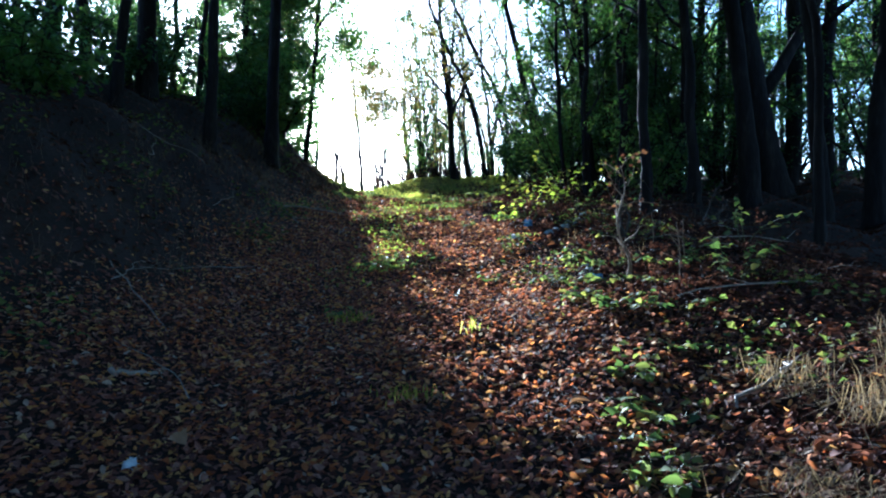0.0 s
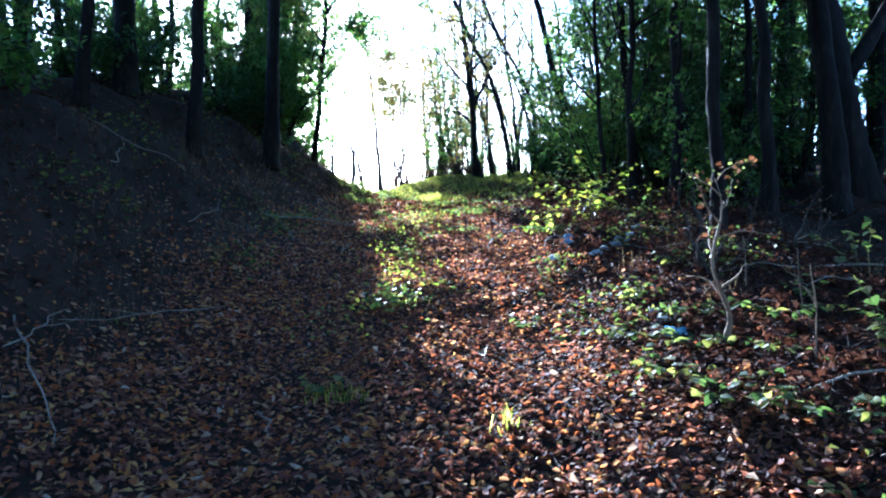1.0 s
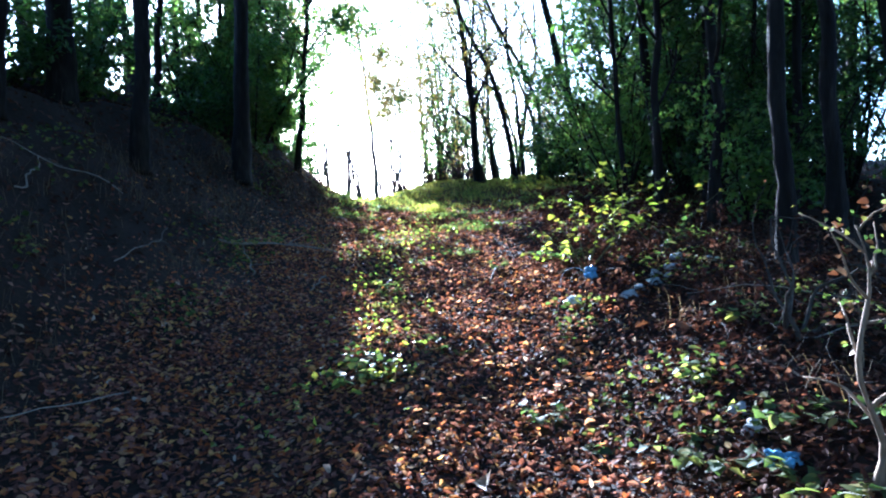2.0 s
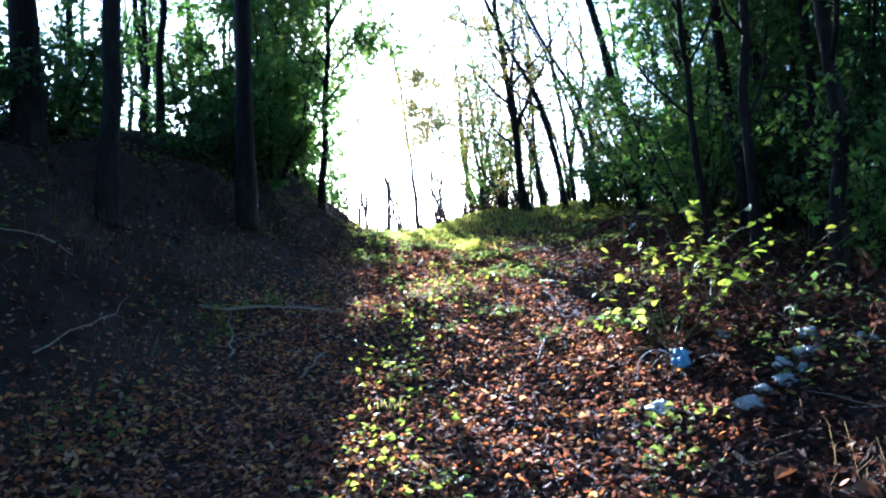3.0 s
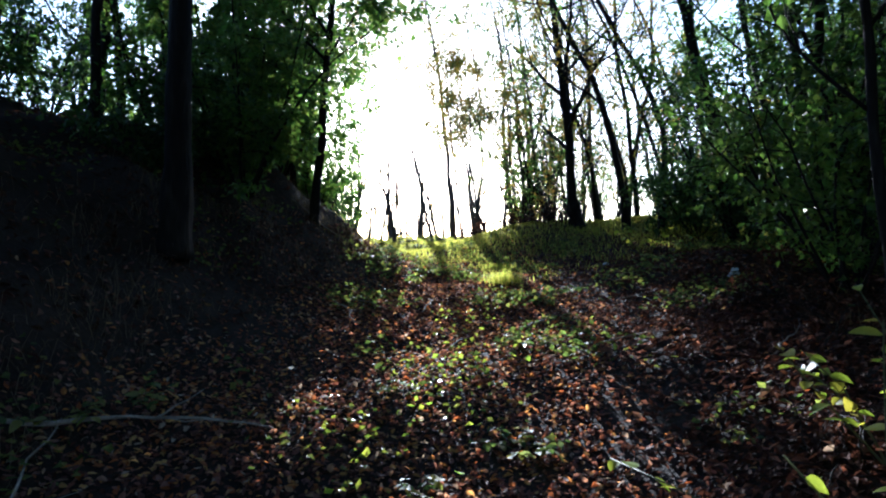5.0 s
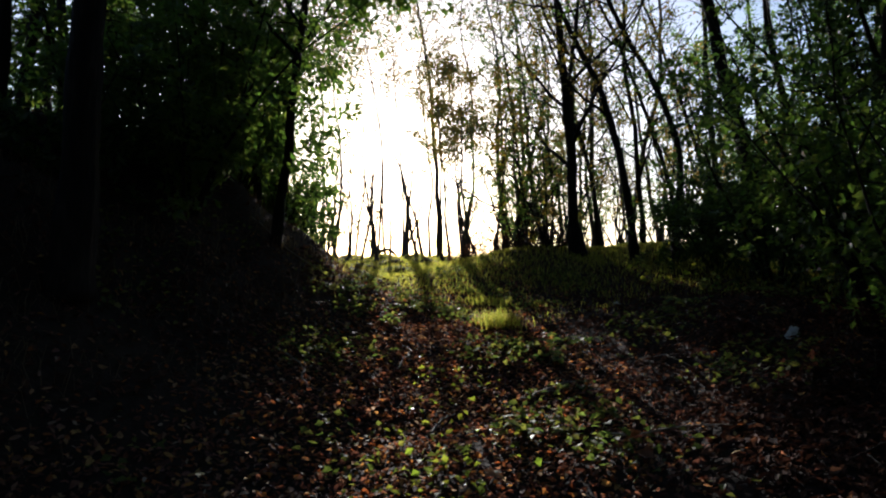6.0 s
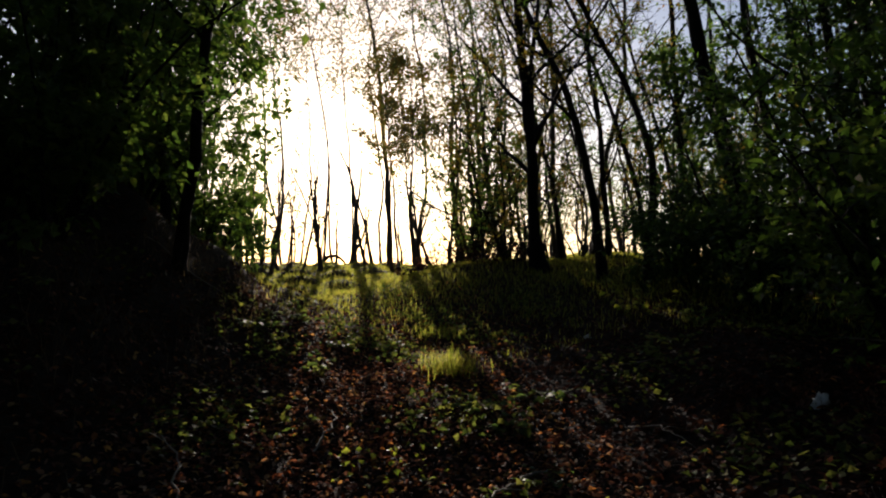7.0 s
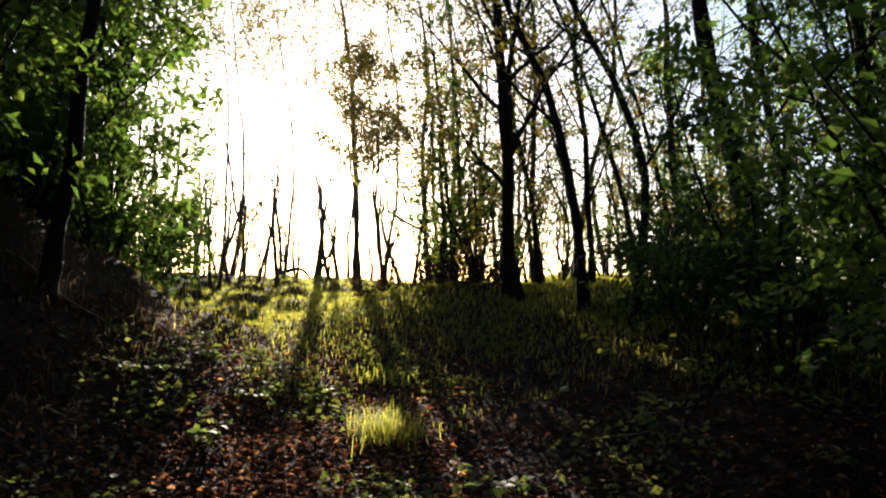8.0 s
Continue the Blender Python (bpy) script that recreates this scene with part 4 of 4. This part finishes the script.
def tangle(name, label, seed, spots, per, length, mat, leaf_name, leaf_label, leaf_mat):
    """Crooked dead stems and the withered leaves caught in them, as ground cover."""
    r = np.random.default_rng(seed)
    wood, paths = [], []
    for x, y in spots:
        z = float(ground(x, y))
        for k in range(per):
            az = r.uniform(0, 6.28)
            lp = limb_path(r, (x + r.normal(0, 0.08), y + r.normal(0, 0.08), z - 0.01), (math.cos(az), math.sin(az), r.uniform(0.4, 1.6)), length * r.uniform(0.5, 1.2), -0.22, 6, 0.22)
            lp[:, 2] = np.maximum(lp[:, 2], ground(lp[:, 0], lp[:, 1]) + 0.01)
            wood.append(tube(lp, np.linspace(0.0035, 0.0012, len(lp)), 4))
            paths.append(lp)
    v, f = joined(wood)
    tagged(new(name, mesh_of(name, v, f, mat, True)), label, "undergrowth", kind="stuff")
    v, f = crown_leaves(r, paths, len(paths) * 7, 0.045, 0.05, 0.2)
    tagged(new(leaf_name, mesh_of(leaf_name, v, f, leaf_mat)), leaf_label, "undergrowth", kind="stuff")


rng = np.random.default_rng(47)
spots = [(float(rng.uniform(1.25, 2.7)), float(rng.uniform(4.2, 9.5))) for _ in range(46)] + [(float(rng.uniform(1.3, 2.6)), float(rng.uniform(9.5, 14.5))) for _ in range(34)]
tangle("dead_bramble_stems", "tangled dark dead bramble stems beside the track", 46, spots, 7, 0.55, MAT_BARK, "withered_bramble_leaves", "dark withered leaves caught in dead brambles", MAT_DECAYED_SHADED)

# ---- grass tufts and dead stalks ----
def tuft(seed, x, y, count, height, spread, mat, label, name="grass_tuft", group="", wide=0.004, lie=(0.1, 0.75)):
    r = np.random.default_rng(seed)
    top = new(name, tuft_mesh(r, name, count, height, spread, mat, None, wide, lie))
    top.matrix_basis = pose(x, y, float(ground(x, y)) - 0.01)
    return tagged(top, label, "grass", group, "stuff")


tuft(600, -0.64, 15.74, 420, 0.32, 0.36, MAT_GRASS, "tall green grass tuft lit by the low sun", wide=0.0026, lie=(0.25, 1.3))
tuft(601, -0.95, 17.4, 200, 0.17, 0.6, MAT_GRASS, "green grass tuft near the crest of the track")
tuft(602, 0.19, 4.65, 26, 0.16, 0.1, MAT_GRASS, "small upright green grass tuft among fallen leaves")
tuft(603, -0.23, 3.5, 70, 0.1, 0.2, MAT_GRASS, "low dark green grass tuft on the track")
tuft(604, -0.75, 5.15, 90, 0.12, 0.24, MAT_GRASS, "low dark green grass tuft on the track")
for i, (x, y, n, h, w) in enumerate([(1.75, 2.5, 240, 0.27, 0.3), (2.05, 2.75, 220, 0.3, 0.32), (1.6, 2.95, 160, 0.24, 0.26), (2.3, 3.1, 180, 0.3, 0.3), (1.9, 2.3, 160, 0.2, 0.3)]):
    tuft(6050 + i, x, y, n, h, w, MAT_STRAW, "pale dry grass tuft beside the track", wide=0.0022, lie=(0.2, 1.7))
tuft(606, 1.4, 2.1, 380, 0.16, 0.5, MAT_STRAW, "matted pale dry grass beside the track", wide=0.0013, lie=(0.9, 1.8))
tuft(607, -0.72, 8.6, 50, 0.14, 0.2, MAT_GRASS, "small tuft of yellowed grass on the track", wide=0.003, lie=(0.5, 1.5))
stalk_spots = [(rng.uniform(-4.6, -1.9), rng.uniform(4, 18)) for _ in range(60)] + [(rng.uniform(1.4, 3.6), rng.uniform(3.5, 14)) for _ in range(26)]
scattered_tufts("dry_stalks", "thin dry stalks on the bank and beside the track", 61, stalk_spots, 26, 0.28, 0.16, MAT_STRAW, 0.0013, (0.3, 1.5))
edge_spots = [(rng.uniform(-3.9, -2.5), rng.uniform(7, 17)) for _ in range(70)]
scattered_tufts("bank_dry_grass", "dry brown grass hanging over the face of the bank", 63, edge_spots, 34, 0.3, 0.14, MAT_STRAW, 0.0016, (0.5, 1.7))
grass_spots = [(rng.uniform(-3.2, 1.8), rng.uniform(16.2, 23)) for _ in range(60)]
scattered_tufts("loose_grass", "loose green grass tufts at the top of the track", 62, grass_spots, 50, 0.1, 0.16, MAT_GRASS, 0.004)

# creeping ivy between the leaves near the top
def creeping(name, label, seed, count, lo, hi, thin, size, mat=None):
    r = np.random.default_rng(seed)
    x, y = r.uniform(lo[0], hi[0], count), r.uniform(lo[1], hi[1], count)
    keep = r.random(count) < thin(x, y)
    p, nrm = on_ground(x[keep], y[keep])
    n = len(p)
    p[:, 2] += r.uniform(0.02, 0.1, n)
    up = unit(nrm + r.normal(0, 0.4, (n, 3)))
    along = unit(r.normal(size=(n, 3)) * [1, 1, 0.25])
    length = r.uniform(*size, n)
    v, f = blades(r, p, along, up, length, length * 0.8, 0.2, 0.2)
    return tagged(new(name, mesh_of(name, v, f, mat or MAT_IVY)), label, "ground cover", kind="stuff")


patchy = lambda x, y: np.clip(np.sin(2.6 * x + 1.3 * np.sin(1.1 * y)) * np.sin(2.1 * y + 1.2 * x) * 1.4, 0, 1)
creeping("ground_ivy", "creeping green ivy spread between the fallen leaves", 31, 22000, (-2.4, 9.5), (3.2, 20), lambda x, y: patchy(x, y) * ease(9.5, 14, y) * 0.8, (0.035, 0.07))
creeping("bank_ivy", "dark ivy leaves creeping over the bank", 32, 20000, (-6.5, 3), (-2.0, 19), lambda x, y: patchy(x, y) * 0.5, (0.04, 0.07))
creeping("verge_ivy", "green creeping leaves along the track's verge", 33, 5500, (0.7, 1.5), (2.6, 11), lambda x, y: patchy(x * 1.3, y * 1.2) * 0.75, (0.03, 0.06))

creeping("sunlit_creeper", "yellow-green creeping leaves along the middle of the track", 34, 3600, (-1.6, 6.0), (0.6, 14), lambda x, y: np.exp(-((x + 0.8 + 0.2 * np.sin(1.4 * y)) / 0.3) ** 2) * (0.4 + 0.6 * patchy(x, 1.5 * y)), (0.03, 0.06), MAT_LIME)


# ---- fallen wood ----
def fallen_branch(seed, a, b, radius, label, twigs=2, arch=0.05, name="fallen_branch", mat=None):
    """A crooked stick lying between two places on the ground."""
    r = np.random.default_rng(seed)
    a, b = np.array(a, float), np.array(b, float)
    m = (a + b) / 2
    top = thing(name, m[0], m[1], float(ground(*m)), label, "branch")
    t = np.linspace(0, 1, 12)
    side = np.array([-(b - a)[1], (b - a)[0]]) / (np.linalg.norm(b - a) + 1e-9)
    wob = np.cumsum(r.normal(0, 0.02, 12))
    wob -= np.linspace(wob[0], wob[-1], 12)
    xy = a + (b - a) * t[:, None] + side * wob[:, None]
    rad = radius * np.linspace(1, 0.45, 12)
    z = ground(xy[:, 0], xy[:, 1]) + rad + 0.012 + arch * np.sin(np.pi * t)
    pts = np.column_stack([xy - m, z - float(ground(*m))])
    v, f = tube(pts, rad * (1 + 0.1 * r.normal(size=12)), 7)
    part("stick", mesh_of("stick", v, f, mat or MAT_WOOD, True), top)
    for k in range(twigs):
        c = pts[int(r.integers(3, 10))]
        lp = limb_path(r, c, (*((b - a) * 0.6 + side * r.normal(0, 0.8)), 0.25), 0.3 * np.linalg.norm(b - a) * r.uniform(0.4, 1), -0.04, 5, 0.15)
        tv, tf = tube(lp, np.linspace(radius * 0.5, radius * 0.15, len(lp)), 5)
        part("twig", mesh_of("twig", tv, tf, mat or MAT_WOOD, True), top)
    return top


fallen_branch(700, (-2.75, 9.95), (-1.55, 10.7), 0.015, "long pale fallen branch on the foot of the bank", 2, 0.09)
fallen_branch(701, (-1.5, 9.05), (-1.48, 9.65), 0.008, "thin pale stick lying on fallen leaves", 1)
fallen_branch(702, (-0.95, 3.4), (-0.42, 3.68), 0.016, "dark rotten stick half buried in leaves", 1, 0.0, mat=MAT_BARK)
fallen_branch(703, (0.25, 9.2), (0.42, 9.8), 0.007, "thin pale stick lying on fallen leaves", 1, 0.05)
fallen_branch(704, (-0.28, 13.3), (0.15, 13.65), 0.012, "pale broken stick lying across the track", 1, 0.02)
fallen_branch(705, (-0.82, 12.5), (-0.72, 12.95), 0.009, "short pale stick among the weeds", 0, 0.03)
fallen_branch(706, (-1.15, 4.9), (-1.0, 4.55), 0.006, "thin pale twig on the track", 0)
fallen_branch(707, (-1.9, 3.6), (-1.65, 3.7), 0.016, "short pale piece of wood among leaves", 0, 0.0)
fallen_branch(709, (-6.0, 29.8), (-5.25, 30.2), 0.07, "short dark rotten log lying by the forked trunk", 0, 0.25, "fallen_log", MAT_BARK)
fallen_branch(708, (1.3, 2.9), (1.75, 3.15), 0.01, "grey crooked stick beside the track", 2)
for i in range(26):
    x, y = (rng.uniform(-4.2, -1.4), rng.uniform(3, 17)) if i % 2 else (rng.uniform(0.6, 3.5), rng.uniform(3, 17))
    a = rng.uniform(0, 6.28)
    ln = rng.uniform(0.2, 0.7)
    fallen_branch(720 + i, (x - ln * math.cos(a), y - ln * math.sin(a)), (x + ln * math.cos(a), y + ln * math.sin(a)), rng.uniform(0.004, 0.01), "thin dead twig lying on the woodland floor", 1, 0.03)


# dead shrub with a twisted foot beside the track
def dead_shrub(seed, x, y, height, label):
    r = np.random.default_rng(seed)
    top = thing("dead_shrub", x, y, float(ground(x, y)) - 0.03, label, "shrub")
    tips = []
    for i in range(5):
        az = 2.4 * i
        lp = limb_path(r, (0.04 * math.cos(az), 0.04 * math.sin(az), 0), (0.35 * math.cos(az), 0.35 * math.sin(az), 1), height * r.uniform(0.5, 1), 0.05, 9, 0.28)
        wood = [tube(lp, np.linspace(0.015, 0.003, len(lp)), 6)]
        for _ in range(5):
            c = lp[int(r.integers(3, 10))]
            wood.append(tube(limb_path(r, c, r.normal(0, 1, 3) + [0, 0, 0.6], height * 0.35, 0.02, 5, 0.25), np.linspace(0.003, 0.0012, 6), 4))
        v, f = joined(wood)
        part("stem", mesh_of("stem", v, f, MAT_BARK_GREY, True), top)
        tips.append(v)
    tips = np.concatenate(tips)
    tips = tips[tips[:, 2] > 0.4 * height]
    for k in range(26):
        ob = part("leaf", DRY_LEAVES[k % 2], top)
        sc = r.uniform(0.16, 0.32)
        p = tips[int(r.integers(len(tips)))]
        ob.matrix_basis = leaf_pose(r, p, r.uniform(0, 6.28), r.uniform(-0.5, 1), r.normal(0, 0.6)) @ Matrix.Diagonal((sc, sc, sc, 1))
    return top


dead_shrub(750, 1.85, 6.5, 0.95, "twisted dead shrub with withered brown leaves")
dead_shrub(751, 2.9, 7.2, 0.8, "dry dead shrub with withered leaves at the wood's edge")


# pale dead stem with a twisted foot, bare below and withered at its top
snag = thing("dead_sapling", 1.43, 5.12, float(ground(1.43, 5.12)) - 0.03, "pale twisted dead sapling with withered leaves at its top", "sapling")
r = np.random.default_rng(760)
t = np.linspace(0, 1, 14)
line = np.stack([0.065 * np.sin(9 * t) * (1 - 0.4 * t) - 0.03 * t, 0.04 * np.sin(7 * t + 1), 0.98 * t], -1)
v, f = tube(line, 0.015 * (1 - 0.75 * t) * (1 + 0.22 * r.normal(size=14)) + 0.022 * np.exp(-11 * t), 8)
part("stem", mesh_of("stem", v, f, MAT_TAN, True), snag)
tips = []
for u, az, ln, up in ((0.02, 2.9, 0.16, 0.1), (0.03, 0.3, 0.18, 0.1), (0.3, 2.6, 0.3, 1.2), (0.36, 0.2, 0.24, 0.7), (0.55, 1.2, 0.3, 0.8), (0.66, -0.4, 0.36, 0.9), (0.74, 3.4, 0.34, 0.8), (0.82, 0.6, 0.32, 0.7), (0.9, 2.2, 0.3, 0.9), (0.98, 5.0, 0.25, 1.0)):
    c = [np.interp(u, t, line[:, k]) for k in range(3)]
    lp = limb_path(r, c, (math.cos(az), math.sin(az), up), ln, -0.03, 6, 0.2)
    v, f = tube(lp, np.linspace(0.011 * (1 - 0.6 * u), 0.002, len(lp)), 6)
    part("twig", mesh_of("twig", v, f, MAT_TAN, True), snag)
    if u > 0.5:
        tips.append(lp)
for k in range(96):
    lp = tips[k % len(tips)]
    ob = part("leaf", (DRY_LEAVES + WEED_LEAVES)[k % 5], snag)
    sc = r.uniform(0.25, 0.45)
    p = lp[int(r.integers(1, len(lp)))] + r.normal(0, 0.025, 3)
    ob.matrix_basis = leaf_pose(r, p, r.uniform(0, 6.28), r.uniform(-0.3, 0.9), r.normal(0, 0.6)) @ Matrix.Diagonal((sc, sc, sc, 1))

# thin upright dead stalks
for i, (x, y, h) in enumerate([(1.7, 4.66, 0.5), (2.02, 5.4, 0.45), (1.98, 6.1, 0.4)]):
    r = np.random.default_rng(770 + i)
    stalk = thing("dead_stalk", x, y, float(ground(x, y)) - 0.02, "thin upright grey dead stalk beside the track", "stalk", "dead stalks")
    lp = limb_path(r, (0, 0, 0), (0.1, 0.05, 1), h, 0.02, 7, 0.07)
    v, f = tube(lp, np.linspace(0.006, 0.003, len(lp)), 6)
    part("stem", mesh_of("stem", v, f, MAT_TAN, True), stalk)
    for k in range(3):
        tw = limb_path(r, lp[3 + k], (r.normal(), r.normal(), 0.8), 0.14, 0, 5, 0.2)
        v, f = tube(tw, np.linspace(0.003, 0.0015, len(tw)), 4)
        part("twig", mesh_of("twig", v, f, MAT_TAN, True), stalk)

# a few large single leaves
for i, (x, y, k) in enumerate([(0.38, 12.4, 1), (-0.3, 4.1, 0), (0.1, 5.6, 1), (1.35, 7.0, 0), (1.15, 7.2, 1), (0.9, 8.9, 0), (-0.4, 11.9, 0), (1.2, 10.9, 1), (0.6, 3.2, 0), (0.1, 3.0, 1), (-1.2, 2.9, 1), (2.0, 4.6, 0), (0.5, 12.1, 1), (-0.2, 8.2, 0)]):
    ob = new("large_leaf", DRY_LEAVES[k])
    ob.matrix_basis = leaf_pose(rng, (x, y, float(ground(x, y)) + 0.05), rng.uniform(0, 6.28), rng.uniform(-0.5, 0.2), rng.normal(0, 0.3))
    tagged(ob, "large curled orange-brown leaf lying on the track", "leaf", "large leaves")


# ---- stones and rubbish beside the track ----
def lump(seed, x, y, size, mat, label, name="stone", category="stone", flat=0.6, rough=0.4, group="", folds=0.0):
    """A rounded, uneven lump partly sunk into the ground."""
    bm = bmesh.new()
    bmesh.ops.create_icosphere(bm, subdivisions=4 if folds else 3, radius=1.0)
    for v in bm.verts:
        c = v.co.copy()
        k = 1 + rough * noise.noise(c * 1.3 + Vector((seed * 3.1, 0, 0))) * 2 + 0.5 * rough * noise.noise(c * 3.1 + Vector((0, seed * 1.7, 0)))
        k += folds * abs(noise.noise(c * 4.5 + Vector((0, 0, seed)))) - 0.5 * folds * abs(noise.noise(c * 9.0))
        v.co = Vector((c.x * size * k, c.y * size * 0.8 * k, c.z * size * flat * k))
    me = bpy.data.meshes.new(name)
    bm.to_mesh(me)
    bm.free()
    me.materials.append(mat)
    for p in me.polygons:
        p.use_smooth = True
    ob = new(name, me)
    ob.matrix_basis = pose(x, y, float(ground(x, y)) + size * flat * 0.45, 0, 0, seed * 47)
    return tagged(ob, label, category, group)


for i, (x, y, sz) in enumerate([(1.28, 7.85, 0.06), (1.4, 7.95, 0.045), (1.58, 8.2, 0.055), (1.72, 8.3, 0.045), (1.28, 5.7, 0.05), (1.3, 5.9, 0.05)]):
    lump(800 + i, x, y, sz, MAT_STONE, "pale grey stone half sunk in leaves beside the track", group="pale stones")

MAT_PLASTIC = solid_material("blue_plastic_film", [(0.3, (0.07, 0.17, 0.34)), (0.55, (0.16, 0.32, 0.52)), (0.72, (0.4, 0.54, 0.7))], 14.0, rough=0.3, bump=0.5, fine=50, depth=0.01)
MAT_WHITE_PLASTIC = solid_material("white_plastic_film", [(0.3, (0.5, 0.52, 0.55)), (0.6, (0.68, 0.7, 0.73)), (0.75, (0.78, 0.8, 0.82))], 14.0, rough=0.35, bump=0.4, fine=50, depth=0.01)
MAT_GREY_PLASTIC = solid_material("grey_plastic_film", [(0.3, (0.16, 0.18, 0.2)), (0.6, (0.26, 0.29, 0.32)), (0.75, (0.38, 0.41, 0.44))], 14.0, rough=0.4, bump=0.5, fine=50, depth=0.01)
bag = thing("plastic_bag", 1.12, 8.46, float(ground(1.12, 8.46)), "crumpled blue plastic bag with a knotted top on fallen leaves", "rubbish")
for nm, sz, dx, dz, lab in (("body", 0.046, 0.0, 0.035, ""), ("knot", 0.034, -0.008, 0.098, "bunched knot of blue film")):
    ob = lump(820 + int(dz * 100), 0, 0, sz, MAT_PLASTIC, "", nm, "", 0.75, 0.4, folds=0.9)
    ob.parent = bag
    ob.matrix_basis = pose(dx, 0, dz)
    if "category" in ob:
        del ob["category"]
    tagged(ob, lab)
lump(830, 0.89, 8.04, 0.06, MAT_WHITE_PLASTIC, "crumpled white plastic scrap among fallen leaves", "plastic_scrap", "rubbish", 0.6, 0.5, folds=0.9)
lump(831, 1.27, 5.45, 0.06, MAT_PLASTIC, "crumpled pale blue plastic scrap in the weeds", "plastic_scrap", "rubbish", 0.5, 0.5, folds=0.9)
lump(832, 0.74, 16.8, 0.035, MAT_WHITE_PLASTIC, "small bright plastic scrap in the weeds", "plastic_scrap", "rubbish", 0.6, 0.5, folds=0.9)
lump(833, 1.82, 13.95, 0.045, MAT_WHITE_PLASTIC, "small white plastic scrap under the bushes", "plastic_scrap", "rubbish", 0.9, 0.5, folds=0.9)
lump(834, -1.38, 2.75, 0.03, MAT_WHITE_PLASTIC, "small white scrap lying among leaves", "plastic_scrap", "rubbish", 0.9, 0.4, folds=0.9)
for i, (x, y, sz) in enumerate([(1.52, 8.0, 0.05), (1.86, 8.5, 0.06), (2.1, 8.35, 0.05), (1.45, 8.75, 0.045), (1.66, 8.12, 0.04), (1.78, 8.28, 0.045)]):
    lump(840 + i, x, y, sz, MAT_GREY_PLASTIC, "crumpled sheet of pale grey plastic lying in dead brambles", "plastic_sheet", "rubbish", 0.55, 0.5, "pale plastic sheets", 0.7)

# a bent strap standing in a loop beside the bag
strap = thing("plastic_strap", 0.98, 8.5, float(ground(0.98, 8.5)), "thin grey bent plastic strap looped beside the blue bag", "rubbish")
for k, (r0, tilt, dx) in enumerate([(0.13, 0.5, 0.0), (0.1, -0.2, 0.05)]):
    ang = np.linspace(-0.1, math.pi + 0.1, 14)
    line = np.stack([dx + r0 * np.cos(ang), tilt * r0 * np.sin(ang), r0 * 1.05 * np.sin(ang) + 0.01], -1)
    v, f = tube(line, 0.0035, 6)
    part("loop", mesh_of("loop", v, f, MAT_STEM if k else MAT_STONE, True), strap)
